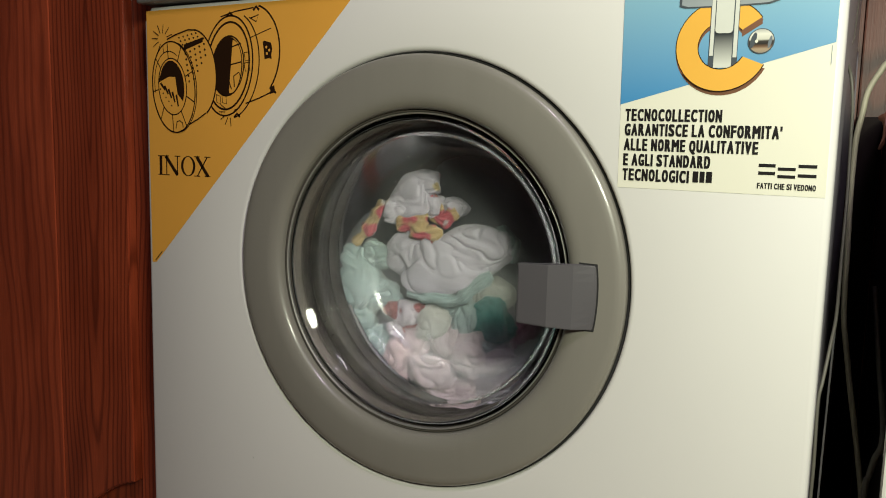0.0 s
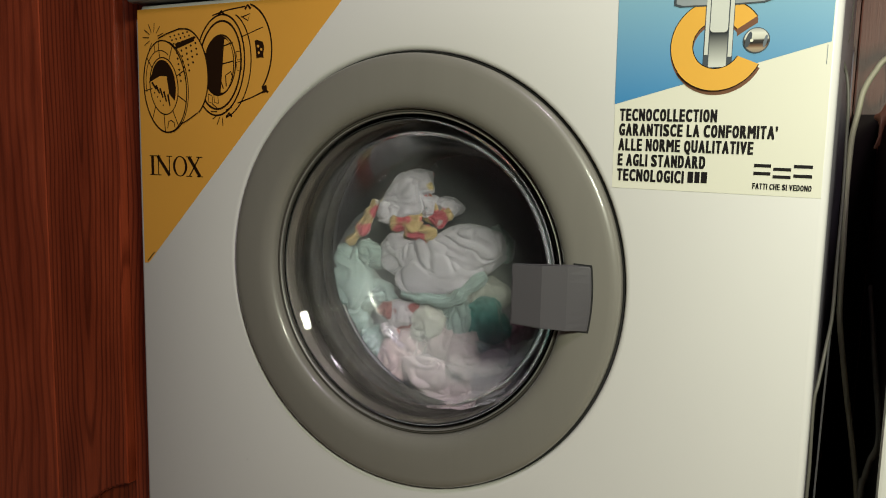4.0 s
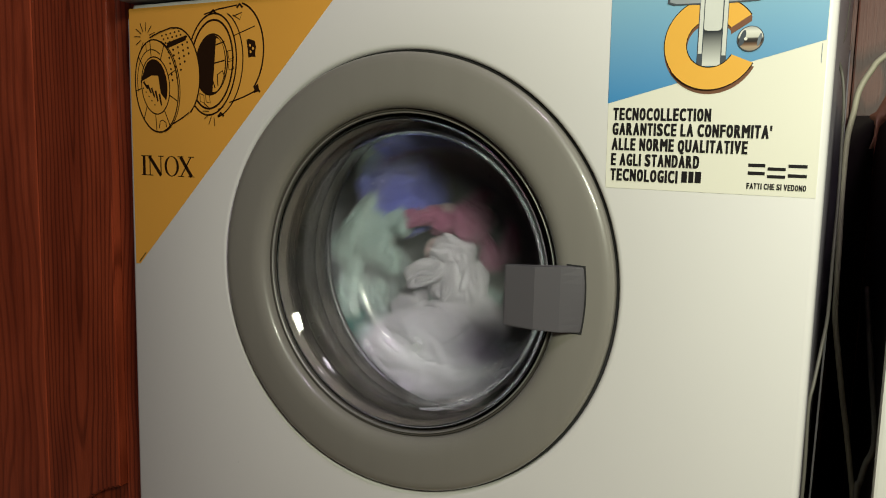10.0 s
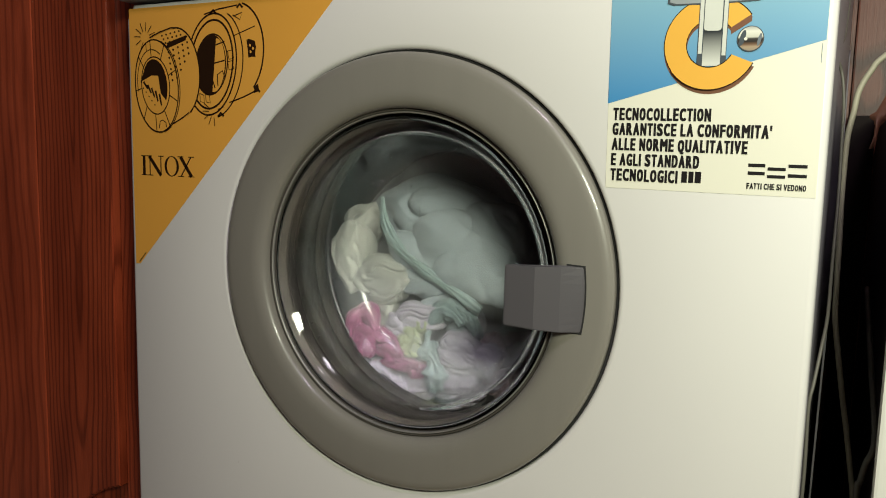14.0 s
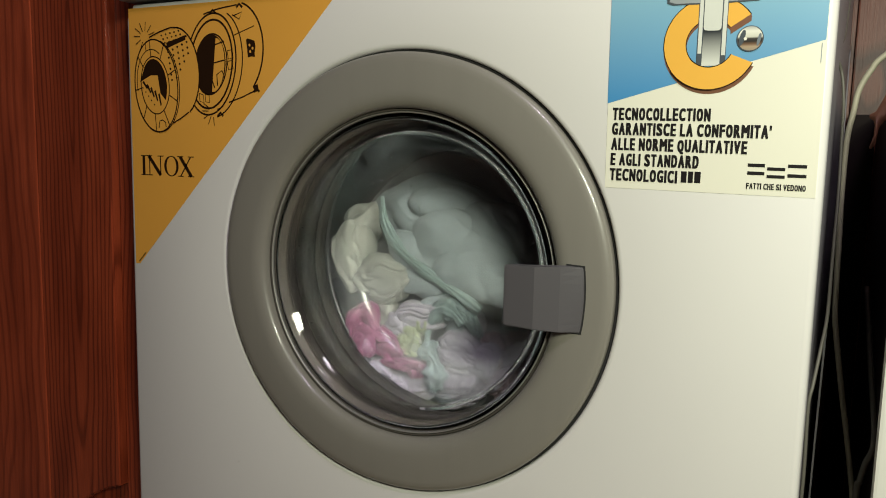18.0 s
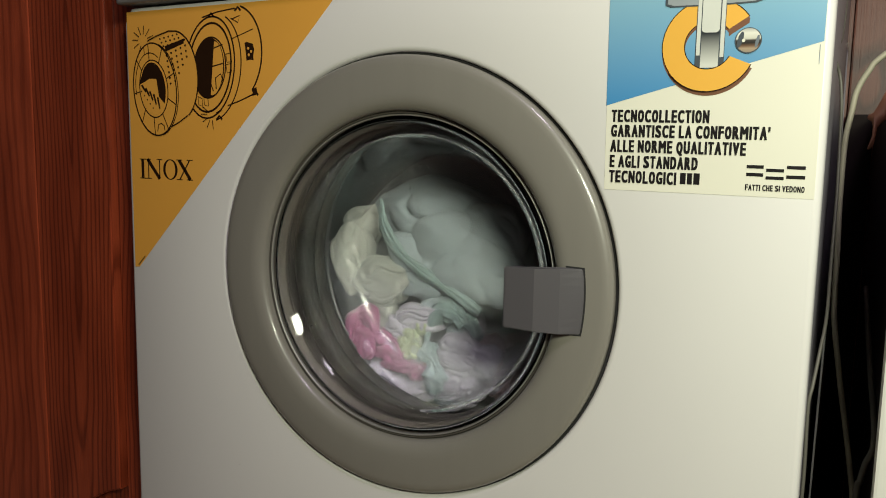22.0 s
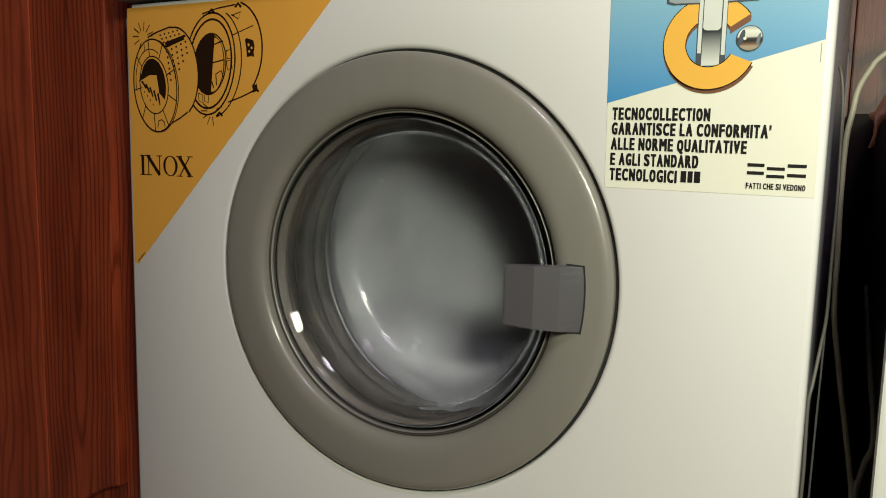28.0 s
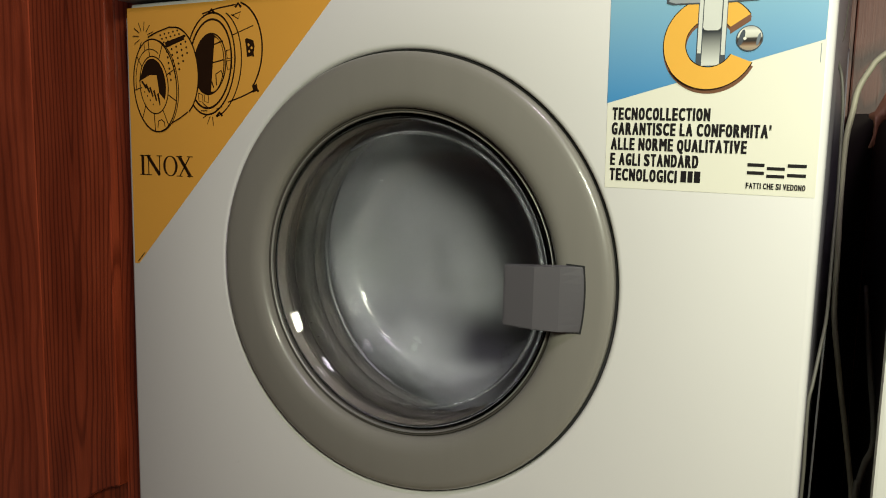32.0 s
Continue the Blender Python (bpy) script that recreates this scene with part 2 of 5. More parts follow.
wet.inputs["Roughness"].default_value, wet.inputs["Transmission Weight"].default_value, wet.inputs["IOR"].default_value = 0.0, 1.0, 1.33
WOOD = wood("stained_wood", (0.23, 0.038, 0.013), (0.43, 0.077, 0.027))
WOOD_RAIL = wood("stained_wood_rail", (0.34, 0.060, 0.022), (0.50, 0.092, 0.034), heart=(-0.70, ZC + 0.4), rings=60.0)
WOOD_WALL = wood("panelled_wood", (0.085, 0.024, 0.013), (0.25, 0.085, 0.052), rough=0.42, coat=0.08, heart=(1.6, 1.0), rings=22.0)
WHITE_BOARD = surface("white_board", (0.72, 0.72, 0.66), rough=0.45, scale=10, vary=0.03)
PLASTER = surface("plaster", (0.30, 0.285, 0.26), rough=0.9, scale=6, vary=0.06, bump=0.1, bump_scale=80)
TILE = surface("floor_tile", (0.30, 0.22, 0.16), rough=0.4, scale=12, vary=0.12)
YELLOW = surface("print_yellow", (0.86, 0.42, 0.066), rough=0.4, scale=12, vary=0.04)
CREAM = surface("print_cream", (0.80, 0.79, 0.66), rough=0.4, scale=12, vary=0.02)
INK = surface("print_black", (0.012, 0.010, 0.010), rough=0.45, scale=60, vary=0.1, gloss=0.2)
INK_BROWN = surface("print_line", (0.024, 0.010, 0.004), rough=0.45, scale=60, vary=0.1, gloss=0.2)
GOLD = surface("print_gold", (0.85, 0.46, 0.07), rough=0.35, scale=60, vary=0.03)
GOLD_SIDE = surface("print_gold_side", (0.20, 0.09, 0.05), rough=0.35, scale=60, vary=0.1)
SILVER = surface("print_silver", (0.66, 0.68, 0.62), rough=0.35, scale=60, vary=0.05)
SLATE = surface("print_slate", (0.07, 0.085, 0.10), rough=0.35, scale=60, vary=0.1)
STEEL_1 = surface("print_steel_dark", (0.16, 0.19, 0.22), rough=0.35, scale=60, vary=0.1)
STEEL_2 = surface("print_steel", (0.32, 0.36, 0.38), rough=0.35, scale=60, vary=0.1)
BLUE = print_fade("print_blue", 0.135, 0.225, (0.06, 0.27, 0.55), (0.30, 0.53, 0.62))
BALL = print_bands("print_ball", 0.1669, 0.1817, [(0.0, (0.30, 0.26, 0.20)), (1.0, (0.42, 0.43, 0.40)), (0.16, (0.40, 0.30, 0.20)), (0.27, (0.16, 0.09, 0.05)), (0.38, (0.020, 0.016, 0.014)), (0.50, (0.05, 0.045, 0.04)), (0.57, (0.62, 0.62, 0.52)), (0.80, (0.78, 0.78, 0.68))])
SHAFT = print_fade("print_shaft", 0.160, 0.1795, (0.66, 0.68, 0.62), (0.03, 0.035, 0.04))
CABLE = surface("beige_cable", (0.36, 0.34, 0.25), rough=0.5, scale=60, vary=0.1)
CABLE_DULL = surface("dull_cable", (0.11, 0.105, 0.085), rough=0.5, scale=60, vary=0.1)
CABLE_GREY = surface("grey_cable", (0.30, 0.30, 0.30), rough=0.5, scale=60, vary=0.1)
# wood with the shade of the gap beside the machine in its near-black colour
SHADED_WOOD = surface("shaded_wood", (0.016, 0.011, 0.010), rough=0.6, scale=30, vary=0.25, stretch=(1, 1, 0.05), gloss=0.1)
ORANGE = surface("orange_plastic", (0.20, 0.085, 0.05), rough=0.4, scale=60, vary=0.2)


# ---- mesh helpers ----
def link(name, bm, material, parent=None, label="", smooth=True, at=None):
    me = bpy.data.meshes.new(name)
    bmesh.ops.recalc_face_normals(bm, faces=bm.faces)
    bm.to_mesh(me)
    bm.free()
    me.materials.append(material)
    for f in me.polygons:
        f.use_smooth = smooth
    ob = new(name, me)
    if at is not None:
        ob.matrix_world = at
    if parent:
        ob.parent = parent
    if label:
        ob["label"] = label
    return ob


def part(name, bm, material, parent, label="", smooth=True):
    return link(name, bm, material, parent, label, smooth)


def box(bm, x0, x1, y0, y1, z0, z1, bevel=0.0, segments=2):
    got = bmesh.ops.create_cube(bm, size=1.0)
    for v in got["verts"]:
        v.co = Vector(((x0 + x1) / 2 + v.co.x * (x1 - x0), (y0 + y1) / 2 + v.co.y * (y1 - y0), (z0 + z1) / 2 + v.co.z * (z1 - z0)))
    if bevel:
        edges = list({e for v in got["verts"] for e in v.link_edges})
        bmesh.ops.bevel(bm, geom=edges, offset=bevel, segments=segments, profile=0.7, affect="EDGES")
    return bm


def block(x0, x1, y0, y1, z0, z1, bevel=0.0, segments=2):
    return box(bmesh.new(), x0, x1, y0, y1, z0, z1, bevel, segments)


def lathe(profile, segments=128, centre=(0, 0, ZC), closed=False):
    """Turns (radius, y) pairs round the y axis through centre."""
    bm = bmesh.new()
    rings = []
    for r, y in profile:
        if r < 1e-6:
            rings.append([bm.verts.new((centre[0], centre[1] + y, centre[2]))])
            continue
        rings.append([bm.verts.new((centre[0] + r * math.cos(2 * math.pi * k / segments), centre[1] + y, centre[2] + r * math.sin(2 * math.pi * k / segments))) for k in range(segments)])
    pairs = list(zip(rings, rings[1:]))
    if closed:
        pairs.append((rings[-1], rings[0]))
    for a, b in pairs:
        for k in range(segments):
            n = (k + 1) % segments
            if len(a) == 1:
                bm.faces.new((a[0], b[k], b[n]))
            elif len(b) == 1:
                bm.faces.new((a[k], b[0], a[n]))
            else:
                bm.faces.new((a[k], b[k], b[n], a[n]))
    return bm


def smooth_line(points, steps=8):
    """A Catmull-Rom line through the points."""
    p = [Vector(q) for q in points]
    p = [2 * p[0] - p[1], *p, 2 * p[-1] - p[-2]]
    out = []
    for i in range(1, len(p) - 2):
        for k in range(steps):
            t = k / steps
            out.append(0.5 * (2 * p[i] + (p[i + 1] - p[i - 1]) * t + (2 * p[i - 1] - 5 * p[i] + 4 * p[i + 1] - p[i + 2]) * t * t + (3 * p[i] - p[i - 1] - 3 * p[i + 1] + p[i + 2]) * t ** 3))
    out.append(p[-2])
    return out


def tube(points, radius, sides=10):
    bm = bmesh.new()
    line = smooth_line(points)
    rings = []
    for i, q in enumerate(line):
        d = (line[min(i + 1, len(line) - 1)] - line[max(i - 1, 0)]).normalized()
        a = d.cross(Vector((0.1, 1, 0.05))).normalized()
        b = d.cross(a)
        rings.append([bm.verts.new(q + radius * (math.cos(2 * math.pi * k / sides) * a + math.sin(2 * math.pi * k / sides) * b)) for k in range(sides)])
    for a, b in zip(rings, rings[1:]):
        for k in range(sides):
            bm.faces.new((a[k], a[(k + 1) % sides], b[(k + 1) % sides], b[k]))
    bm.faces.new(rings[0])
    bm.faces.new(rings[-1])
    return bm


def flat(bm, points, y, thick=0.00015):
    """A thin printed shape in the xz plane, its face at y; points relative to the porthole's centre."""
    face = bm.faces.new([bm.verts.new((x, y, z + ZC)) for x, z in points])
    got = bmesh.ops.extrude_face_region(bm, geom=[face])
    for v in got["geom"]:
        if isinstance(v, bmesh.types.BMVert):
            v.co.y += thick
    return bm


def stroke(bm, points, width, y, closed=False):
    """A pen line of even width through 2D points."""
    p = [Vector((a, b)) for a, b in points]
    n = len(p)
    left, right = [], []
    for i in range(n):
        if closed:
            d = p[(i + 1) % n] - p[i - 1]
        else:
            d = p[min(i + 1, n - 1)] - p[max(i - 1, 0)]
        d = d.normalized() if d.length else Vector((1, 0))
        m = Vector((-d.y, d.x)) * width / 2
        left.append(bm.verts.new((p[i].x + m.x, y, p[i].y + m.y + ZC)))
        right.append(bm.verts.new((p[i].x - m.x, y, p[i].y - m.y + ZC)))
    for i in range(n if closed else n - 1):
        j = (i + 1) % n
        bm.faces.new((left[i], left[j], right[j], right[i]))
    return bm


def arc(cx, cz, a, b, start, end, tilt=0.0, steps=40):
    c, s = math.cos(radians(tilt)), math.sin(radians(tilt))
    out = []
    for k in range(steps + 1):
        t = radians(start + (end - start) * k / steps)
        u, v = a * math.cos(t), b * math.sin(t)
        out.append((cx + u * c - v * s, cz + u * s + v * c))
    return out


def glyph(letter, weight):
    """One capital of the built-in font as a mesh, made heavier all round."""
    data = bpy.data.curves.new("words", "FONT")
    data.body, data.extrude, data.resolution_u, data.offset = letter, 0.002, 3, weight
    tmp = new("words", data)
    bpy.context.view_layer.update()
    me = bpy.data.meshes.new_from_object(tmp.evaluated_get(bpy.context.evaluated_depsgraph_get()))
    bpy.data.objects.remove(tmp)
    return me


NARROW = {"I": 0.36, "'": 0.30, "M": 1.22, "L": 0.84, "E": 0.86, "F": 0.84, "T": 0.90, "V": 1.0, "A": 1.04, "Q": 1.02}
GLYPHS = {}


def lettering(words, x0, x1, z0, height, y, weight=0.0, slope=0.0, bold=0.0):
    """Condensed capitals as a thin mesh, from z0 to z0 + height and from x0 to x1, all of nearly one width."""
    total = sum(0.50 if c == " " else NARROW.get(c, 1.0) + 0.14 for c in words) - 0.14
    unit, x = (x1 - x0) / total, x0
    bm = bmesh.new()
    for c in words:
        if c == " ":
            x += 0.50 * unit
            continue
        if (c, bold) not in GLYPHS:
            GLYPHS[c, bold] = glyph(c, bold)
        me, wide = GLYPHS[c, bold], NARROW.get(c, 1.0) * unit
        xs = [v.co.x for v in me.vertices]
        ys = [v.co.y for v in me.vertices]
        lo, hi = min(xs), max(xs)
        bottom, tall = (0.0, 0.729) if c in "'Q" else (min(ys), max(ys) - min(ys))
        for layer, (side, rise) in enumerate(((-1, -1), (1, -1), (-1, 1), (1, 1), (0, -1), (0, 0), (0, 1))):
            start = len(bm.verts)
            bm.from_mesh(me)
            bm.verts.ensure_lookup_table()
            for v in bm.verts[start:]:
                u = x + weight + (v.co.x - lo) / (hi - lo) * (wide - 2 * weight) + side * weight
                v.co = Vector((u, y + v.co.z * 0.03 - layer * 0.000008, ZC + z0 + 0.7 * weight + (v.co.y - bottom) / tall * (height - 1.4 * weight) + 0.7 * rise * weight + slope * (u - x0)))
        x += wide + 0.14 * unit
    return bm


# ---- the room ----
def wall(name, label, bm, material):
    return tagged(link(name, bm, material, smooth=False), label, name.split("_")[0], kind="structure")


wall("floor", "brown tiled floor under the machine", block(-2.4, 2.4, -2.6, 0.72, -0.1, 0.0), TILE)
wall("ceiling", "plain white plaster ceiling", block(-2.4, 2.4, -2.6, 0.72, 2.5, 2.6), PLASTER)
wall("wall_west", "plain plaster wall", block(-2.5, -2.4, -2.6, 0.72, 0.0, 2.5), PLASTER)
wall("wall_east", "plain plaster wall", block(2.4, 2.5, -2.6, 0.72, 0.0, 2.5), PLASTER)
wall("wall_south", "plain plaster wall", block(-2.5, 2.5, -2.7, -2.6, 0.0, 2.5), PLASTER)
north = wall("wall_north", "reddish brown wooden panelling behind the machine", block(-2.5, 2.5, 0.66, 0.72, 0.0, 2.5), WOOD_WALL)
for k, (a, b) in enumerate(((0.20, 0.3045), (0.3125, 0.42), (0.42, 0.60))):
    part("panel_board", block(a + 0.001, b - 0.001, 0.645, 0.662, 0.0, 2.2, 0.002), WOOD_WALL, north, smooth=False)
part("batten", block(0.3045, 0.3125, 0.632, 0.662, 0.0, 2.2, 0.003), WOOD_WALL, north, smooth=False)


# ---- the washing machine ----
machine = new("washing_machine")
tagged(machine, "white enamelled front-loading washing machine with a round taupe door", "washing machine")
XL, XR, ZT, ZB = -0.2955, 0.2995, ZC + 0.2265, 0.09


def front_panel():
    """Sheet-metal front with rolled edges and a round opening for the door."""
    bm = bmesh.new()
    n = 160
    cx, cz = (XL + XR) / 2, (ZT + ZB) / 2
    hw, hh = (XR - XL) / 2, (ZT - ZB) / 2

    def rim(grow, y, corner=0.006):
        out = []
        for k in range(n):
            t = 2 * math.pi * k / n
            dx, dz = math.cos(t), math.sin(t)
            # ray from the porthole's centre to the rectangle
            best = 9.0
            for side, d in (((XR + grow), dx), ((XL - grow), dx)):
                if d and side / d > 0:
                    best = min(best, side / d)
            for side, d in (((ZT + grow - ZC), dz), ((ZB - grow - ZC), dz)):
                if d and side / d > 0:
                    best = min(best, side / d)
            out.append(bm.verts.new((dx * best, y, ZC + dz * best)))
        return out

    def circle(r, y):
        return [bm.verts.new((r * math.cos(2 * math.pi * k / n), y, ZC + r * math.sin(2 * math.pi * k / n))) for k in range(n)]

    loops = [rim(0.0015, 0.020), rim(0.0015, 0.006), rim(0.0008, 0.0026), rim(-0.001, 0.0008), rim(-0.0035, 0.0), circle(0.1815, 0.0), circle(0.1793, 0.0005),
             circle(0.1778, 0.0020), circle(0.1772, 0.005), circle(0.1772, 0.02)]
    for a, b in zip(loops, loops[1:]):
        for k in range(n):
            bm.faces.new((a[k], a[(k + 1) % n], b[(k + 1) % n], b[k]))
    return bm


part("front_panel", front_panel(), ENAMEL, machine, "white enamelled sheet-metal front")
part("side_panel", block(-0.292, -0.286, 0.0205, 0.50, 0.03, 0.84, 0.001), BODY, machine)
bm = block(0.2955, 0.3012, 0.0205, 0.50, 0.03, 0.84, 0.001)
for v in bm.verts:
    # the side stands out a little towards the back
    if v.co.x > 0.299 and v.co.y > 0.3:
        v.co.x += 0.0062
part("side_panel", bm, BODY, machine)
part("back_panel", block(-0.286, 0.2950, 0.494, 0.50, 0.03, 0.84), BODY, machine)
part("top_panel", block(-0.2955, 0.2995, -0.012, 0.50, 0.84, 0.855, 0.004), ENAMEL, machine)
part("control_panel", block(-0.298, 0.302, -0.008, 0.022, ZT + 0.0035, 0.84, 0.004, 3), PANEL_GREY, machine, "grey plastic control panel with a rounded lower edge")
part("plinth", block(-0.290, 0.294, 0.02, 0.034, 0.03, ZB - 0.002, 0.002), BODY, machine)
for x in (-0.26, 0.26):
    for y in (0.06, 0.46):
        foot = part("foot", lathe([(0, 0), (0.02, 0), (0.02, 0.012), (0.008, 0.014), (0.008, 0.032), (0, 0.032)], 20, (0, 0, 0)), DARK_RUBBER, machine)
        foot.matrix_local = pose(x, y, 0, 90, 0, 0)

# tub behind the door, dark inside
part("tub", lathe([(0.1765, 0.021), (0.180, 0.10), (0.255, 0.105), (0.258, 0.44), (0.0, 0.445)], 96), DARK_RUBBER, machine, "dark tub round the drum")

# door
door = part("door", lathe([(0.1740, 0.010), (0.1752, 0.004), (0.1752, -0.0008), (0.1744, -0.0026), (0.1728, -0.0041), (0.1704, -0.0050), (0.167, -0.0054),
                           (0.155, -0.0056), (0.1460, -0.0055), (0.1420, -0.0051), (0.1385, -0.0041), (0.1357, -0.0026), (0.1338, -0.0008), (0.1328, 0.0014), (0.1325, 0.0045), (0.1325, 0.010)], 192, closed=True), TAUPE, machine,
            "taupe plastic door ring with rounded edges")
part("gap_seal", lathe([(0.1771, 0.004), (0.1771, 0.012), (0.1740, 0.012), (0.1740, 0.006)], 160, closed=True), DARK_RUBBER, door, "dark gap round the door")
part("inner_ring", lathe([(0.1323, 0.0050), (0.1316, 0.0040), (0.1306, 0.0042), (0.1303, 0.0055), (0.1303, 0.0075), (0.1323, 0.0075)], 192, closed=True), TAUPE_DARK, door, "dark inner ring that holds the glass")
part("rim", lathe([(0.1302, 0.0052), (0.1300, 0.0042), (0.1295, 0.0037), (0.1290, 0.0040), (0.1287, 0.0050), (0.1287, 0.0064), (0.1302, 0.0064)], 192, closed=True), CHROME, door, "thin bright metal rim")


def bowl_profile():
    outer = [(0.1288, 0.0084), (0.1247, 0.0125), (0.1208, 0.0164), (0.1172, 0.0200), (0.1158, 0.0235), (0.1150, 0.030), (0.1135, 0.044), (0.1118, 0.060), (0.1095, 0.076), (0.1065, 0.088), (0.1010, 0.0955), (0.0930, 0.0995), (0.080, 0.1010), (0.045, 0.1020), (0.0, 0.1024)]
    inner = [(r - 0.0030 if r > 0.1 else r, y - (0.0022 if r > 0.1 else 0.0035)) for r, y in outer[:-1]] + [(0.0, 0.0989)]
    return inner, outer


part("glass_seal", lathe([(0.1318, 0.0084), (0.1292, 0.0088), (0.1264, 0.0122), (0.1238, 0.0148), (0.1232, 0.0172), (0.1246, 0.0195), (0.1318, 0.0195)], 160, closed=True), TAUPE_DARK, door, "brown grey seal round the glass")
inner, outer = bowl_profile()
bowl = part("glass_bowl", lathe(inner[::-1][1:] + outer[:-1], 128, closed=False), GLASS, door, "clear bowl-shaped door glass, slightly steamed")
bm = bmesh.new()
bm.from_mesh(bowl.data)
bmesh.ops.holes_fill(bm, edges=[e for e in bm.edges if e.is_boundary], sides=0)
bmesh.ops.recalc_face_normals(bm, faces=bm.faces)
bm.to_mesh(bowl.data)
bm.free()
bowl.data.materials.append(STEAMED)
for f in bowl.data.polygons:
    c, n = f.center, f.normal
    outward = (n.x * c.x + n.z * (c.z - ZC)) / max(0.001, math.hypot(c.x, c.z - ZC))
    f.material_index, f.use_smooth = (1 if outward + n.y > 0 and c.y > 0.024 else 0), True
bowl.visible_shadow = False


def water_drops():
    """Drops and specks that cling to the bowl's end."""
    bm = bmesh.new()
    rnd = random.Random(5)
    for k in range(70):
        a = rnd.choice((rnd.uniform(20, 160), rnd.uniform(230, 310), rnd.uniform(0, 360)))
        r = rnd.uniform(0.045, 0.094)
        size = rnd.uniform(0.0004, 0.0013)
        got = bmesh.ops.create_icosphere(bm, subdivisions=2, radius=size)
        for v in got["verts"]:
            v.co = Vector((v.co.x * 0.9, v.co.y * 0.55, v.co.z * 1.35)) + Vector((r * math.cos(radians(a)), 0.1018 + size * 0.5, ZC + r * math.sin(radians(a))))
    return bm


chip = part("chip", flat(bmesh.new(), arc(-0.1658, -0.189, 0.0004, 0.0003, 0, 330, 20, 7), -0.0001, 0.0001), DARK_RUBBER, machine, "tiny chip in the enamel", smooth=False)
drops = part("water_drops", water_drops(), WATER, door, "small drops of water on the glass")
drops["kind"] = "stuff"
drops.visible_shadow = False


def latch():
    """Folded handle: a flat face over the glass, then two facets that run down into the ring, ending on an arc round the door's centre."""
    bm = bmesh.new()
    top, low = 0.0198, -0.0246
    outline = [(0.0978, -0.0150, 0.0), (0.0986, -0.0170, 0.0), (0.1220, -0.0185, 0.0006), (0.1395, -0.0135, 0.0017), (0.1553, -0.0066, 0.0012)]
    back = [(0.1553, -0.0050, 0.0012), (0.1395, -0.0060, 0.0017), (0.1220, -0.0090, 0.0006), (0.0978, -0.0110, 0.0)]
    rows = 9
    grid = []
    for k in range(rows):
        f = k / (rows - 1)
        line = []
        for x, y, grow in outline + back:
            z = low - grow + (top - low + 2 * grow) * f
            # the end follows a circle
            bow = math.sqrt(0.1555 ** 2 - z * z) - 0.1555 if x > 0.15 else 0.0
            line.append(bm.verts.new((x + bow, y, ZC + z)))
        grid.append(line)
    n = len(grid[0])
    for a, b in zip(grid, grid[1:]):
        for k in range(n):
            bm.faces.new((a[k], a[(k + 1) % n], b[(k + 1) % n], b[k]))
    bm.faces.new(grid[0])
    bm.faces.new(grid[-1][::-1])
    bmesh.ops.recalc_face_normals(bm, faces=bm.faces)
    bmesh.ops.bevel(bm, geom=[e for e in bm.edges if e.calc_face_angle(0) > 0.7], offset=0.0007, segments=2, affect="EDGES")
    return bm


def latch_gap():
    """Dark joint between the sunk end of the handle and the ring."""
    bm = bmesh.new()
    outer = [(0.1412, 0.0226)] + [(math.sqrt(0.1563 ** 2 - z * z), z) for z in np.linspace(0.0222, -0.0270, 12)] + [(0.1412, -0.0272)]
    face = bm.faces.new([bm.verts.new((x, -0.0060, z + ZC)) for x, z in outer])
    got = bmesh.ops.extrude_face_region(bm, geom=[face])
    for v in got["geom"]:
        if isinstance(v, bmesh.types.BMVert):
            v.co.y += 0.0006
    return bm


part("latch", latch(), GREY, door, "grey plastic door handle bent in facets", smooth=False)
part("latch_gap", latch_gap(), DARK_RUBBER, door, "dark joint round the handle's end", smooth=False)

# gasket and drum
part("gasket", lathe([(0.155, 0.0200), (0.146, 0.0225), (0.1345, 0.0262), (0.1326, 0.0290), (0.1322, 0.0340), (0.1328, 0.0400), (0.1345, 0.0450), (0.1390, 0.0475), (0.1490, 0.0490), (0.1500, 0.0530), (0.1400, 0.0550), (0.1345, 0.0565), (0.1325, 0.0590), (0.1320, 0.0650),
                      (0.1330, 0.0705), (0.1348, 0.0722), (0.1348, 0.0738), (0.1330, 0.0755), (0.1322, 0.0800), (0.1328, 0.0860), (0.1350, 0.0905), (0.1420, 0.0940), (0.1520, 0.1000)], 128), RUBBER, machine, "grey folded rubber door seal, stained")


def dirt_specks():
    """Dark specks and lint stuck to the folds of the door seal."""
    bm = bmesh.new()
    rnd = random.Random(9)
    for k in range(90):
        a = radians(rnd.choice((rnd.uniform(140, 215), rnd.uniform(215, 300))))
        y = rnd.choice((rnd.gauss(0.0440, 0.0020), rnd.gauss(0.0600, 0.0030), rnd.gauss(0.087, 0.003)))
        r, size = 0.1329, rnd.uniform(0.0003, 0.0010)
        got = bmesh.ops.create_icosphere(bm, subdivisions=1, radius=size)
        for v in got["verts"]:
            v.co = Vector((v.co.x, v.co.y * 1.5, v.co.z)) + Vector((r * math.cos(a), y, ZC + r * math.sin(a)))
    return bm


specks = part("dirt_specks", dirt_specks(), DARK_RUBBER, machine, "dark specks of dirt on the door seal")
specks["kind"] = "stuff"


def drum_shell():
    return lathe([(0.1460, 0.002), (0.1450, -0.001), (0.1480, -0.003), (0.160, -0.002), (0.215, 0.006), (0.226, 0.014), (0.230, 0.03), (0.230, 0.26), (0.220, 0.275), (0.0, 0.285)], 96, (0, 0, 0))


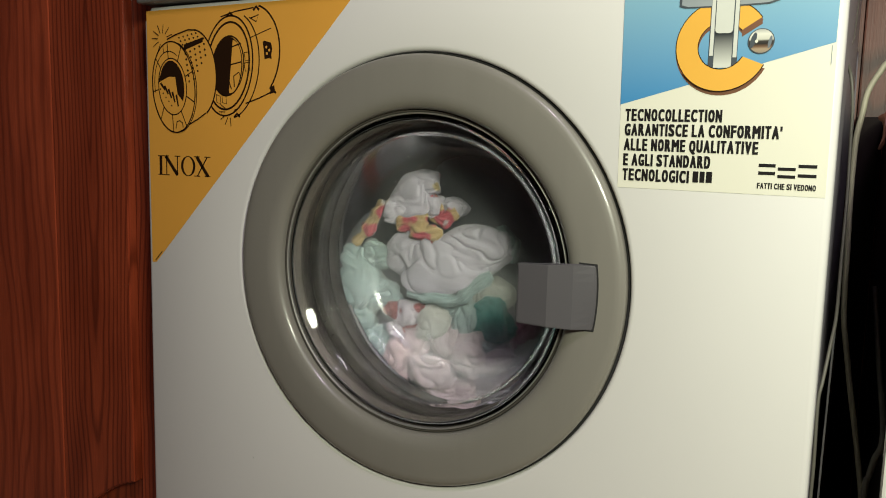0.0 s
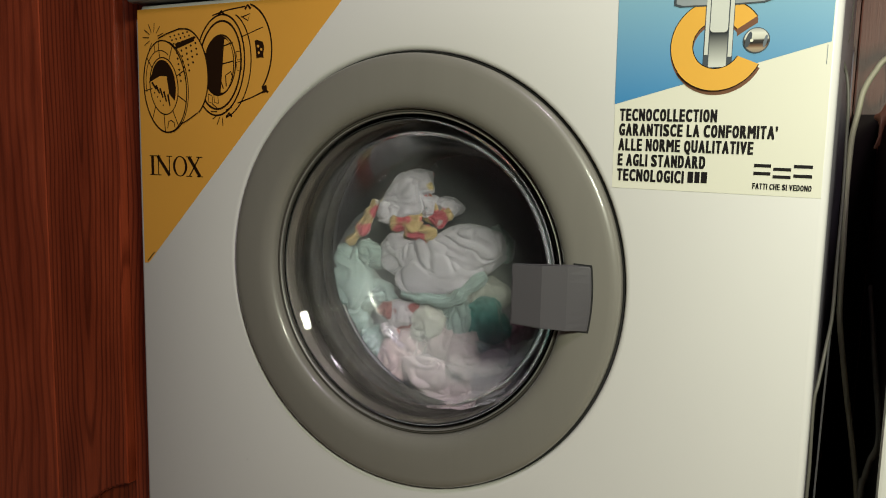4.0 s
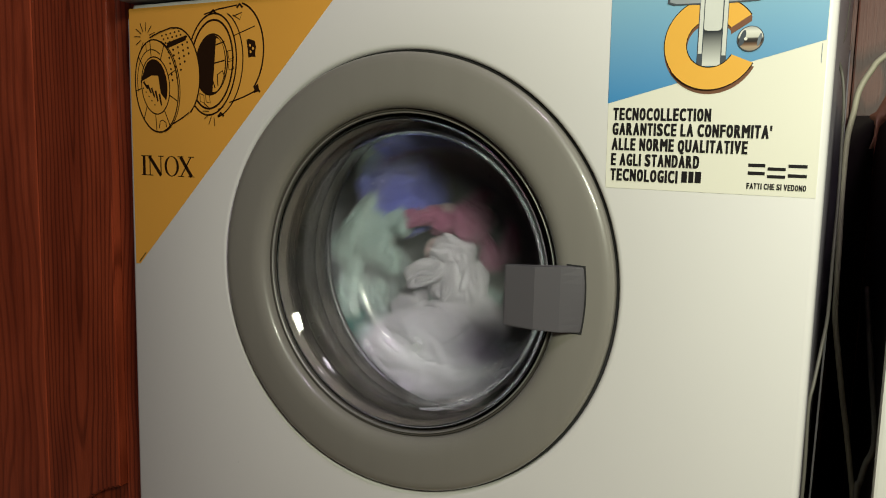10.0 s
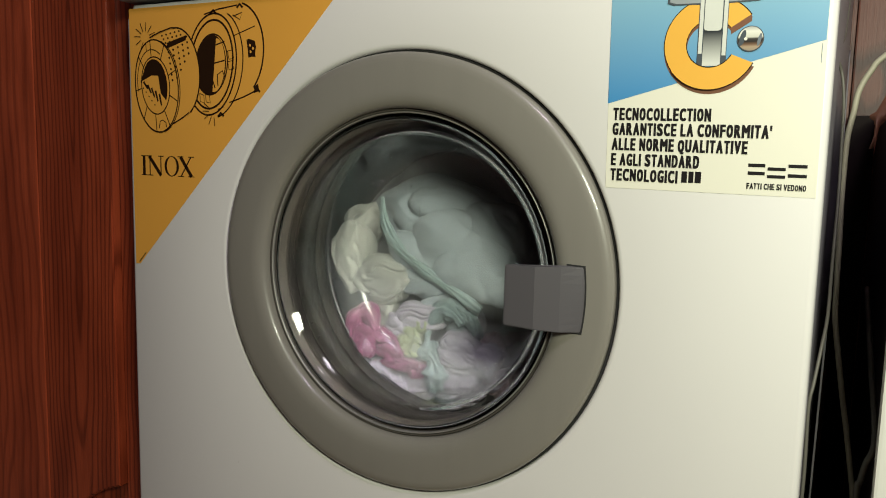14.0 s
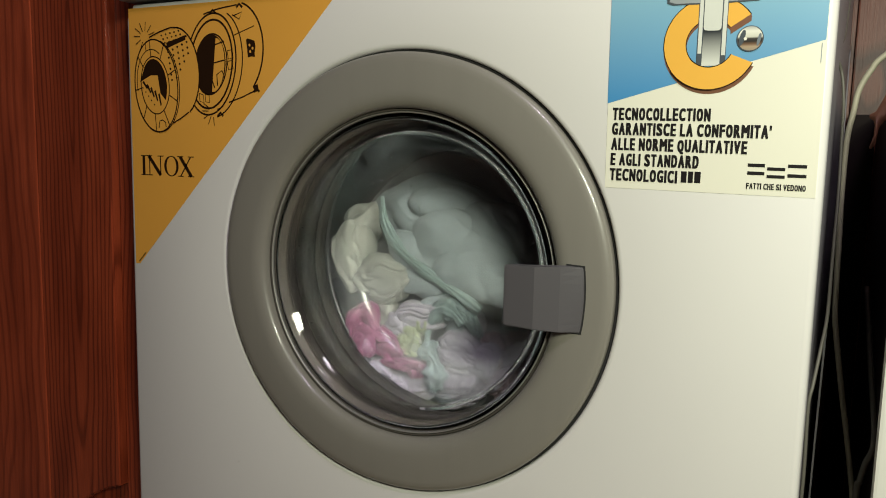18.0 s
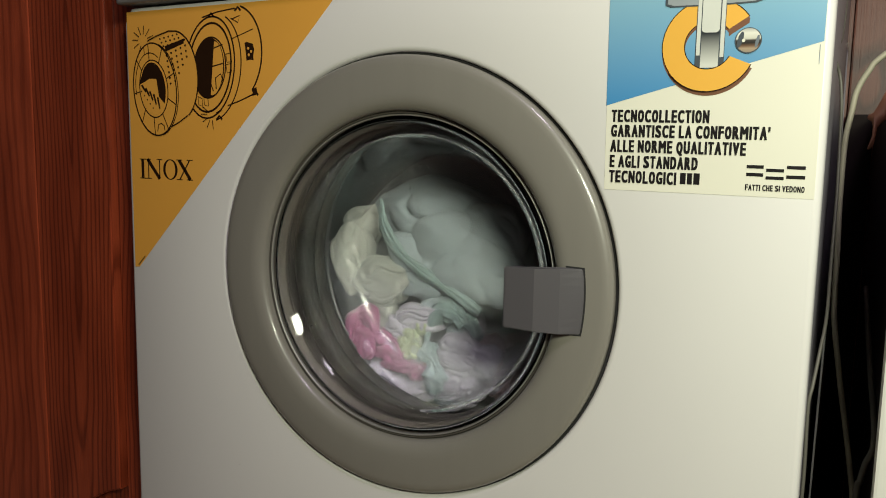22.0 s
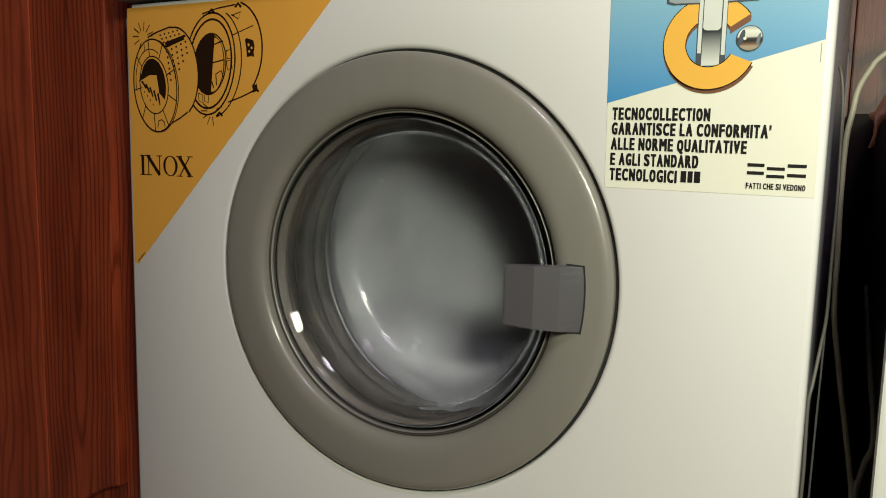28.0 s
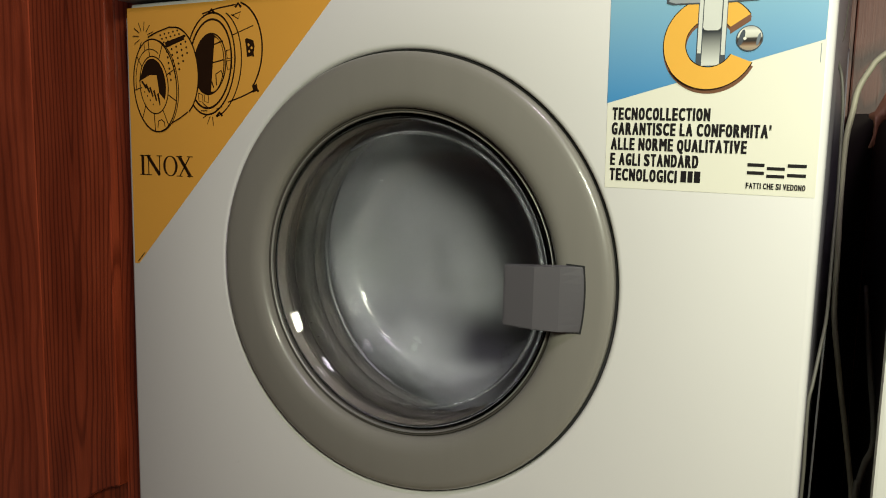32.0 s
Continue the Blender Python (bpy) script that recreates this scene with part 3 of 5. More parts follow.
DRUM_AT = Vector((0, 0.112, ZC))
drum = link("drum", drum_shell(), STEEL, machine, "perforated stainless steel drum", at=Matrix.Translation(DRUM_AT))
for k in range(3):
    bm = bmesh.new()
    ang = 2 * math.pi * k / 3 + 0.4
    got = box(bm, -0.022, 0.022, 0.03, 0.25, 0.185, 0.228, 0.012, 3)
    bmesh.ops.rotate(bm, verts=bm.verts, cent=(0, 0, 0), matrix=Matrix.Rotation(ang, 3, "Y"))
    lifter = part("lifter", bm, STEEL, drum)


# ---- stickers ----
PAPER_Y = -0.0003
triangle = part("corner_sticker", flat(bmesh.new(), [(-0.2923, 0.2238), (-0.0580, 0.2238), (-0.2855, -0.0140), (-0.2910, -0.0145)], PAPER_Y), YELLOW, machine, "yellow triangular sticker with a drum drawing", smooth=False)


def pen(u, v):
    """Drawing units of the corner sticker, u to the right and v up, from the lettering's upper left corner."""
    return (-0.2802 + 0.000715 * u - 0.00000017 * u * u, 0.0885 + v * (0.000535 - 0.00000022 * u))


def pens(points):
    return [pen(*q) for q in points]


LINE = 0.0012
Y1, Y2, Y3, Y4 = PAPER_Y - 0.00015, PAPER_Y - 0.0003, PAPER_Y - 0.00045, PAPER_Y - 0.0006


def drawing_tub():
    bm = bmesh.new()
    for a, b, w in ((42, 87, 1.3), (36, 76, 1.5), (27, 52, 1.1)):
        stroke(bm, pens(arc(127, 162, a, b, 0, 360, -6, 60)[:-1]), LINE * w, Y1, closed=True)
    stroke(bm, pens(arc(134, 162, 46, 92, -75, 75, -6)), LINE, Y1)
    stroke(bm, pens(arc(166, 183, 49, 86, -38, 84, -6)), LINE * 1.3, Y1)
    stroke(bm, pens([(115, 246), (140, 256), (172, 264)]), LINE, Y1)
    stroke(bm, pens([(157, 98), (180, 108), (206, 122)]), LINE, Y1)
    stroke(bm, pens([(165, 212), (201, 230)]), LINE * 0.7, Y1)
    for u, v in ((131, 250), (176, 262), (204, 120), (142, 76)):
        stroke(bm, pens([(u - 5, v - 3), (u, v + 4), (u + 5, v - 2)]), LINE * 1.8, Y1)
    stroke(bm, pens([(190, 203), (198, 201), (200, 178), (193, 180), (190, 203)]), LINE * 2.2, Y1)
    for v in (186, 168):
        stroke(bm, pens([(155, v), (163, v + 2), (165, v - 12), (157, v - 14), (155, v)]), LINE * 0.6, Y1)
    for u in (106, 116):
        stroke(bm, pens([(u, 112), (u + 7, 109), (u + 8, 96), (u + 1, 98), (u, 112)]), LINE * 0.6, Y1)
    stroke(bm, pens([(165, 245), (180, 252), (176, 240), (164, 247)]), LINE * 0.8, Y1)
    return bm


def drawing_opening():
    bm = flat(bmesh.new(), pens(arc(126, 162, 26, 51, 0, 360, -4, 40)[:-1]), Y1 - 0.00004, 0.00003)
    return bm


part("drawing_line", drawing_tub(), INK_BROWN, triangle, smooth=False)
bm = bmesh.new()
flat(bm, pens([(187, 206), (190, 208), (201, 205), (203, 195), (201, 182), (196, 178), (190, 176), (189, 190)]), Y1 - 0.00004, 0.00003)
part("drawing_bracket", bm, INK_BROWN, triangle, smooth=False)
part("drawing_bracket", flat(bmesh.new(), pens([(198, 126), (206, 132), (208, 120), (202, 117)]), Y1 - 0.00004, 0.00003), INK_BROWN, triangle, smooth=False)
bm = bmesh.new()
for u, v in ((194, 186), (198, 192), (193, 197)):
    flat(bm, pens(arc(u, v, 1.8, 2.6, 0, 300, 0, 6)), Y1 - 0.00010, 0.00003)
part("drawing_bolt", bm, YELLOW, triangle, smooth=False)
part("drawing_opening", drawing_opening(), INK_BROWN, triangle, smooth=False)
bm = bmesh.new()
flat(bm, pens(arc(133, 161, 17, 46, -95, 92, -4, 24)), Y2 + 0.00004, 0.00003)
part("drawing_inside", bm, YELLOW, triangle, smooth=False)
bm = bmesh.new()
for q in ([(122, 190), (150, 202)], [(124, 162), (150, 170)], [(117, 205), (121, 160), (133, 122)], [(138, 126), (137, 145), (146, 152), (150, 140)]):
    stroke(bm, pens(q), LINE, Y2)
part("drawing_line", bm, INK_BROWN, triangle, smooth=False)
# basket in front of the tub
bm = bmesh.new()
body = arc(31, 122, 37, 79, 100, 285, 2) + arc(70, 146, 37, 76, -62, 88, 2)
flat(bm, pens(body), Y3, 0.0001)
part("drawing_basket", bm, YELLOW, triangle, smooth=False)
bm = bmesh.new()
stroke(bm, pens(arc(31, 122, 38, 79, 0, 360, 3, 60)[:-1]), LINE * 1.1, Y4, closed=True)
stroke(bm, pens(arc(29, 123, 25, 49, 0, 360, 3, 50)[:-1]), LINE * 0.9, Y4, closed=True)
stroke(bm, pens(arc(70, 146, 37, 76, -62, 88, 2)), LINE * 1.2, Y4)
stroke(bm, pens([(20, 204), (36, 213), (58, 222), (72, 222)]), LINE, Y4)
stroke(bm, pens([(58, 58), (74, 68), (88, 79)]), LINE, Y4)
stroke(bm, pens(arc(33, 122, 39, 79, -80, 75, 3)), LINE * 0.8, Y4)
stroke(bm, pens(arc(26, 124, 29, 60, 60, 190, 3)), LINE * 0.7, Y4)
stroke(bm, pens([(34, 50), (36, 62), (41, 64), (46, 60), (47, 52)]), LINE * 0.8, Y4)
for ang in (20, 62, 100, 140, 185, 225, 262, 300, 340):
    a, b = arc(29, 123, 25, 49, ang, ang, 3, 1)[0], arc(31, 122, 38, 79, ang, ang, 3, 1)[0]
    stroke(bm, pens([a, b]), LINE * 0.8, Y4)
for i in range(7):
    for j in range(5):
        u, v = 52 + j * 8.2 + i * 1.2, 190 - i * 9.5 + j * 4.5
        if u < 96 and j + i < 8:
            flat(bm, pens(arc(u, v, 1.7, 2.1, 0, 300, 0, 5)), Y4, 0.00003)
for i in range(3):
    for j in range(5):
        flat(bm, pens(arc(42 + 7.5 * j + 3 * i, 208 - 6 * i + 2.2 * j, 1.6, 1.8, 0, 300, 0, 5)), Y4, 0.00003)
for k in range(9):
    t = radians(20 + 32 * k)
    for cu, cv in ((12, 205), (130, 82)):
        if cv > 100 or math.sin(t) < 0.6:
            stroke(bm, pens([(cu + 8 * math.cos(t), cv + 10 * math.sin(t)), (cu + 19 * math.cos(t), cv + 25 * math.sin(t))]), LINE * 0.6, Y4)
part("drawing_line", bm, INK_BROWN, triangle, smooth=False)
bm = bmesh.new()
flat(bm, pens(arc(28, 123, 22, 45, 0, 360, 3, 40)[:-1]), Y4 + 0.00002, 0.00002)
part("drawing_opening", bm, YELLOW, triangle, smooth=False)
bm = bmesh.new()
flat(bm, pens(arc(28, 123, 22, 45, -35, 150, 3, 30) + [(2, 128), (22, 140), (34, 140), (38, 110)]), Y4 - 0.00002, 0.00002)
flat(bm, pens([(50, 196), (84, 210), (84, 202), (52, 187)]), Y4 - 0.00002, 0.00002)
for k in range(5):
    # hatching under the shaded rim, and the dots of the far wall
    flat(bm, pens([(6 + 7 * k, 128 - 5 * k), (9 + 7 * k, 130 - 5 * k), (16 + 6 * k, 118 - 7 * k), (14 + 6 * k, 116 - 7 * k)]), Y4 - 0.00006, 0.00002)
    flat(bm, pens(arc(7 + 5 * k, 118 - 7 * k, 1.2, 1.5, 0, 300, 0, 5)), Y4 - 0.00006, 0.00002)
part("drawing_shade", bm, INK_BROWN, triangle, smooth=False)


def serif_word():
    """The four serif capitals, drawn with thick and thin strokes."""
    bm = bmesh.new()
    y = Y1
    x0, z0, h = -0.2805, 0.0712, 0.0178
    thick, thin = 0.0035, 0.0013

    def serif(cx, z):
        flat(bm, [(cx - 0.0036, z - 0.0004), (cx + 0.0036, z - 0.0004), (cx + 0.0036, z + 0.0004), (cx - 0.0036, z + 0.0004)], y, 0.00005)

    def bar(ax, az, bx, bz, w):
        stroke(bm, [(ax, az), (bx, bz)], w, y)

    cx = x0 + 0.0035
    bar(cx, z0, cx, z0 + h, thick)
    serif(cx, z0), serif(cx, z0 + h)
    nx = x0 + 0.0110
    bar(nx, z0, nx, z0 + h, thin), bar(nx + 0.0140, z0, nx + 0.0140, z0 + h, thin), bar(nx - 0.001, z0 + h, nx + 0.0140, z0, thick)
    serif(nx, z0), serif(nx - 0.0008, z0 + h), serif(nx + 0.0140, z0 + h)
    ocx, ocz = x0 + 0.0385, z0 + h / 2
    n = 48
    for k in range(n):
        a, b = 2 * math.pi * k / n, 2 * math.pi * (k + 1) / n
        q = [(ocx + r * math.cos(t), ocz + s * math.sin(t)) for t, r, s in ((a, 0.0090, 0.0094), (b, 0.0090, 0.0094), (b, 0.0060, 0.0086), (a, 0.0060, 0.0086))]
        bm.faces.new([bm.verts.new((u, y, v + ZC)) for u, v in q])
    xx = x0 + 0.0495
    bar(xx, z0 + h, xx + 0.0135, z0, thick), bar(xx + 0.0128, z0 + h, xx + 0.0005, z0, thin)
    for sx in (xx + 0.0002, xx + 0.0130):
        serif(sx, z0 + h), serif(sx, z0)
    return bm


part("lettering", serif_word(), INK_BROWN, triangle, "black serif capitals", smooth=False)

quality = part("quality_sticker", flat(bmesh.new(), [(0.1630, 0.2255), (0.1646, 0.0777), (0.2967, 0.0762), (0.2962, 0.2255)], PAPER_Y), CREAM, machine, "cream and blue printed sticker with black lettering", smooth=False)
part("blue_field", flat(bmesh.new(), [(0.1630, 0.2252), (0.1638, 0.1348), (0.2956, 0.1720), (0.2960, 0.2252)], Y1, 0.0001), BLUE, quality, smooth=False)
SL = -0.013
for words, x1, z in (("TECNOCOLLECTION", 0.2318, 0.1236), ("GARANTISCE LA CONFORMITA'", 0.2690, 0.1136), ("ALLE NORME QUALITATIVE", 0.2553, 0.1034), ("E AGLI STANDARD", 0.2262, 0.0930), ("TECNOLOGICI", 0.2130, 0.0827)):
    part("lettering", lettering(words, 0.1678, x1, z, 0.0083, Y2, 0.00044, SL), INK, quality, "condensed black capitals", smooth=False)
part("lettering", lettering("FATTI CHE SI VEDONO", 0.2562, 0.2910, 0.0805, 0.0038, Y2, 0.00016, SL), INK, quality, "small black capitals", smooth=False)


def bars(pieces, y=Y2):
    bm = bmesh.new()
    for x0, x1, z0, z1 in pieces:
        flat(bm, [(x0, z0), (x1, z0 + SL * (x1 - x0)), (x1, z1 + SL * (x1 - x0)), (x0, z1)], y, 0.00005)
    return bm


part("word_bar", bars([(0.2935, 0.2939, 0.1585, 0.1700)]), STEEL_2, quality, "tiny unreadable line of print", smooth=False)
part("word_bar", flat(bmesh.new(), [(-0.2868, -0.0120), (-0.2780, -0.0030), (-0.2774, -0.0036), (-0.2862, -0.0126)], Y1), INK_BROWN, triangle, "tiny unreadable line of print", smooth=False)
part("word_bar", bars([(0.2154, 0.2190, 0.0829, 0.0903), (0.2199, 0.2231, 0.0829, 0.0903), (0.2240, 0.2279, 0.0829, 0.0903)]), INK, quality, "plain black bar in place of a name", smooth=False)
part("emblem_bar", bars([(0.2564, 0.2665, 0.0945, 0.0966), (0.2564, 0.2665, 0.0895, 0.0916)]), INK, quality, smooth=False)
part("emblem_bar", bars([(0.2680, 0.2785, 0.0925, 0.0945), (0.2680, 0.2785, 0.0877, 0.0897)]), INK, quality, smooth=False)
part("emblem_bar", bars([(0.2800, 0.2908, 0.0945, 0.0966), (0.2800, 0.2908, 0.0885, 0.0906)]), INK, quality, smooth=False)


def ring_shape(cx, cz, ro, ri, start, end, y, steps=48):
    return flat(bmesh.new(), arc(cx, cz, ro, ro, start, end, 0, steps) + arc(cx, cz, ri, ri, end - 3, start + 3, 0, steps), y, 0.00004)


EX, EZ = 0.2287, 0.1722
part("emblem_shade", ring_shape(EX + 0.0003, EZ - 0.0022, 0.0296, 0.0150, 36, 334, Y2), GOLD_SIDE, quality, smooth=False)
part("emblem_ring", ring_shape(EX, EZ, 0.0292, 0.0150, 36, 334, Y2 - 0.0001), GOLD, quality, smooth=False)
bm = bmesh.new()
stroke(bm, arc(EX, EZ, 0.0292, 0.0292, 36, 334), 0.0005, Y3 - 0.0001)
stroke(bm, arc(EX, EZ, 0.0150, 0.0150, 39, 331), 0.0005, Y3 - 0.0001)
part("emblem_outline", bm, INK_BROWN, quality, smooth=False)
part("emblem_bar", flat(bmesh.new(), [(0.2206, 0.1585), (0.2385, 0.1575), (0.2385, 0.2250), (0.2206, 0.2250)], Y4, 0.0001), SLATE, quality, smooth=False)
for x0, x1, z0 in ((0.2211, 0.2234, 0.1660), (0.2357, 0.2381, 0.1645)):
    part("emblem_bar", flat(bmesh.new(), [(x0, z0), (x1, z0), (x1, 0.2250), (x0, 0.2250)], Y4 - 0.0002, 0.0001), SILVER, quality, smooth=False)
part("emblem_bar", flat(bmesh.new(), [(0.2240, 0.1581), (0.2350, 0.1581), (0.2350, 0.1815), (0.2240, 0.1815)], Y4 - 0.0002, 0.0001), SHAFT, quality, "printed shaft that fades to bright", smooth=False)
part("emblem_bar", flat(bmesh.new(), [(0.2240, 0.1822), (0.2247, 0.1808), (0.2262, 0.1802), (0.2328, 0.1800), (0.2343, 0.1806), (0.2350, 0.1820), (0.2350, 0.2250), (0.2240, 0.2250)], Y4 - 0.0004, 0.0001), SILVER, quality, smooth=False)
part("emblem_bar", flat(bmesh.new(), [(0.2003, 0.1985), (0.2040, 0.1972), (0.2212, 0.1969), (0.2212, 0.2250), (0.2003, 0.2250)], Y4 - 0.0001, 0.0001), SLATE, quality, "dark underside of a printed bar", smooth=False)
part("emblem_bar", flat(bmesh.new(), [(0.2383, 0.1968), (0.2560, 0.1972), (0.2626, 0.1992), (0.2626, 0.2250), (0.2383, 0.2250)], Y4 - 0.0001, 0.0001), SLATE, quality, "dark underside of a printed bar", smooth=False)
part("emblem_bar", flat(bmesh.new(), [(0.2018, 0.1993), (0.2060, 0.1980), (0.2212, 0.1978), (0.2212, 0.2250), (0.2018, 0.2250)], Y4 - 0.0002, 0.0001), STEEL_2, quality, smooth=False)
part("emblem_bar", flat(bmesh.new(), [(0.2383, 0.1977), (0.2550, 0.1981), (0.2612, 0.1999), (0.2612, 0.2250), (0.2383, 0.2250)], Y4 - 0.0002, 0.0001), STEEL_2, quality, smooth=False)
part("emblem_ring", ring_shape(EX, EZ, 0.0292, 0.0150, 215, 334, Y4 - 0.0009, 32), GOLD, quality, smooth=False)
bm = stroke(bmesh.new(), arc(EX, EZ, 0.0150, 0.0150, 218, 331), 0.0005, Y4 - 0.00105)
part("emblem_outline", stroke(bm, arc(EX, EZ, 0.0292, 0.0292, 215, 334), 0.0005, Y4 - 0.00105), INK_BROWN, quality, smooth=False)
tip = [(EX + 0.0150 * math.cos(radians(39)), EZ + 0.0150 * math.sin(radians(39))), (EX + 0.0292 * math.cos(radians(36)), EZ + 0.0292 * math.sin(radians(36)))]
part("emblem_shade", flat(bmesh.new(), [tip[0], tip[1], (tip[1][0] + 0.0003, tip[1][1] - 0.0042), (tip[0][0] + 0.0003, tip[0][1] - 0.0042)], Y2 - 0.00005, 0.0001), GOLD_SIDE, quality, smooth=False)
part("emblem_ball", flat(bmesh.new(), arc(0.2525, 0.1742, 0.0080, 0.0080, 0, 360)[:-1], Y4 - 0.0002, 0.0001), SLATE, quality, smooth=False)
part("emblem_ball", flat(bmesh.new(), arc(0.2525, 0.1743, 0.0074, 0.0074, 0, 360)[:-1], Y4 - 0.0003, 0.0001), BALL, quality, "printed chrome ball with a dark horizon", smooth=False)
part("emblem_ball", flat(bmesh.new(), arc(0.2478, 0.1748, 0.0016, 0.0050, 0, 360, -14)[:-1], Y4 - 0.0004, 0.0001), SLATE, quality, smooth=False)
part("emblem_ball", flat(bmesh.new(), arc(0.2497, 0.1742, 0.0010, 0.0010, 0, 360)[:-1], Y4 - 0.0005, 0.0001), CREAM, quality, smooth=False)
part("emblem_ball", flat(bmesh.new(), arc(0.2578, 0.1735, 0.0010, 0.0040, 0, 360, -12)[:-1], Y4 - 0.0004, 0.0001), STEEL_1, quality, smooth=False)


# ---- neighbours ----
cabinet = new("wooden_cabinet")
tagged(cabinet, "reddish brown stained wooden cabinet beside the machine", "cabinet")
for x0, x1, timber in ((-0.90, -0.6605, WOOD_RAIL), (-0.6595, -0.4774, WOOD_RAIL)):
    part("plank", block(x0, x1, 0.033, 0.052, 0.06, 0.86, 0.0012), timber, cabinet, smooth=False)


def arched_panel():
    """Door panel with an upright edge on one side and a lower edge that curves down away from it."""
    bm = bmesh.new()
    outline = [(-0.4766, 0.86), (-0.4766, ZC - 0.345), (-0.4580, ZC - 0.330), (-0.4380, ZC - 0.3125), (-0.4180, ZC - 0.297), (-0.3980, ZC - 0.2845), (-0.3800, ZC - 0.2755), (-0.3616, ZC - 0.269), (-0.3616, 0.86)]
    face = bm.faces.new([bm.verts.new((x, 0.033, z)) for x, z in outline])
    got = bmesh.ops.extrude_face_region(bm, geom=[face])
    for v in got["geom"]:
        if isinstance(v, bmesh.types.BMVert):
            v.co.y += 0.016
    bmesh.ops.recalc_face_normals(bm, faces=bm.faces)
    bmesh.ops.bevel(bm, geom=[e for e in bm.edges if e.calc_face_angle(0) > 0.6], offset=0.0016, segments=2, affect="EDGES")
    return bm


part("door_panel", arched_panel(), WOOD, cabinet, "raised wooden panel with an arched lower edge", smooth=False)
part("stile", block(-0.3585, -0.2975, 0.0405, 0.052, 0.06, 0.86, 0.0015), WOOD, cabinet, smooth=False)
part("bottom_rail", block(-0.4766, -0.3588, 0.0495, 0.0615, 0.06, ZC - 0.26, 0.001), WOOD, cabinet, smooth=False)
part("side", block(-0.3480, -0.3300, 0.0525, 0.58, 0.06, 0.86, 0.001), WOOD, cabinet, smooth=False)
part("worktop", block(-0.92, -0.3035, -0.012, 0.60, 0.8605, 0.895, 0.004), WOOD, cabinet, smooth=False)
part("plinth", block(-0.90, -0.3110, 0.06, 0.08, 0.0, 0.0595), WOOD, cabinet, smooth=False)

cupboard = new("low_cupboard")
tagged(cupboard, "low wooden cupboard with a white front edge, shade put into its dark colour", "cupboard")
# side and top are coloured near black for the shade between cupboard and machine
part("side", block(0.3450, 0.3620, 0.0015, 0.60, 0.0, ZC + 0.140, 0.002), SHADED_WOOD, cupboard, "wooden side, near black for the shade in the gap", smooth=False)
part("front", block(0.3415, 0.90, -0.018, 0.0, 0.0, ZC + 0.120, 0.002), WHITE_BOARD, cupboard, "white painted front", smooth=False)
# added block: covers the panelling's lower part with painted shade
part("gap_shade", block(0.3130, 0.3445, 0.600, 0.630, 0.0, ZC + 0.1564, 0.002), SHADED_WOOD, cupboard, smooth=False)
part("top", block(0.3450, 0.90, 0.0015, 0.60, ZC + 0.1405, ZC + 0.155, 0.002), SHADED_WOOD, cupboard, smooth=False)


def cable(name, label, points, radius, material):
    ob = link(name, tube([(x, y, z + ZC) for x, y, z in points], radius), material)
    return tagged(ob, label, "cable", "cables beside the machine")


cable("power_cable", "thick beige cable hanging beside the machine", [(0.42, 0.12, 0.235), (0.37, 0.12, 0.203), (0.3319, 0.120, 0.1756), (0.3232, 0.120, 0.1647), (0.3167, 0.120, 0.1507), (0.3143, 0.120, 0.1344), (0.3119, 0.120, 0.1179), (0.3112, 0.120, 0.0972), (0.3113, 0.120, 0.0678), (0.3124, 0.120, 0.0339), (0.3131, 0.120, -0.0005), (0.3144, 0.120, -0.0222), (0.3190, 0.120, -0.0523), (0.3233, 0.120, -0.0783), (0.3288, 0.120, -0.1086), (0.3339, 0.120, -0.1392), (0.3365, 0.120, -0.1577), (0.3378, 0.12, -0.18), (0.3380, 0.12, -0.22), (0.338, 0.12, -0.30), (0.33, 0.14, -0.4665)], 0.0021, CABLE)
cable("thin_cable", "thin beige cable beside the machine", [(0.3050, 0.30, 0.26), (0.3035, 0.20, 0.20), (0.2984, 0.120, 0.1815), (0.3046, 0.120, 0.1631), (0.3073, 0.120, 0.1426), (0.3081, 0.120, 0.1179), (0.3091, 0.110, 0.0765), (0.3089, 0.090, 0.0285), (0.3088, 0.060, -0.0075), (0.3067, 0.045, -0.0266), (0.3039, 0.032, -0.0493), (0.3021, 0.028, -0.0641), (0.3028, 0.024, -0.105), (0.3026, 0.023, -0.13), (0.3026, 0.023, -0.17), (0.3028, 0.024, -0.28), (0.3030, 0.03, -0.4685)], 0.0012, CABLE_DULL)
cable("thin_cable", "thin grey cable hanging straight down beside the machine", [(0.3080, 0.46, 0.22), (0.3086, 0.28, 0.15), (0.3090, 0.16, 0.085), (0.3090, 0.100, 0.0357), (0.3087, 0.100, -0.0191), (0.3078, 0.100, -0.0885), (0.3071, 0.100, -0.1564), (0.3066, 0.10, -0.25), (0.3066, 0.10, -0.4692)], 0.0008, CABLE_GREY)
cable("power_cable", "dull beige cable near the floor beside the cupboard", [(0.3400, 0.30, -0.02), (0.3412, 0.14, -0.055), (0.3439, 0.055, -0.0866), (0.3400, 0.055, -0.1055), (0.3376, 0.055, -0.1182), (0.3359, 0.055, -0.1316), (0.3360, 0.06, -0.22), (0.3350, 0.06, -0.4665)], 0.0022, CABLE_DULL)


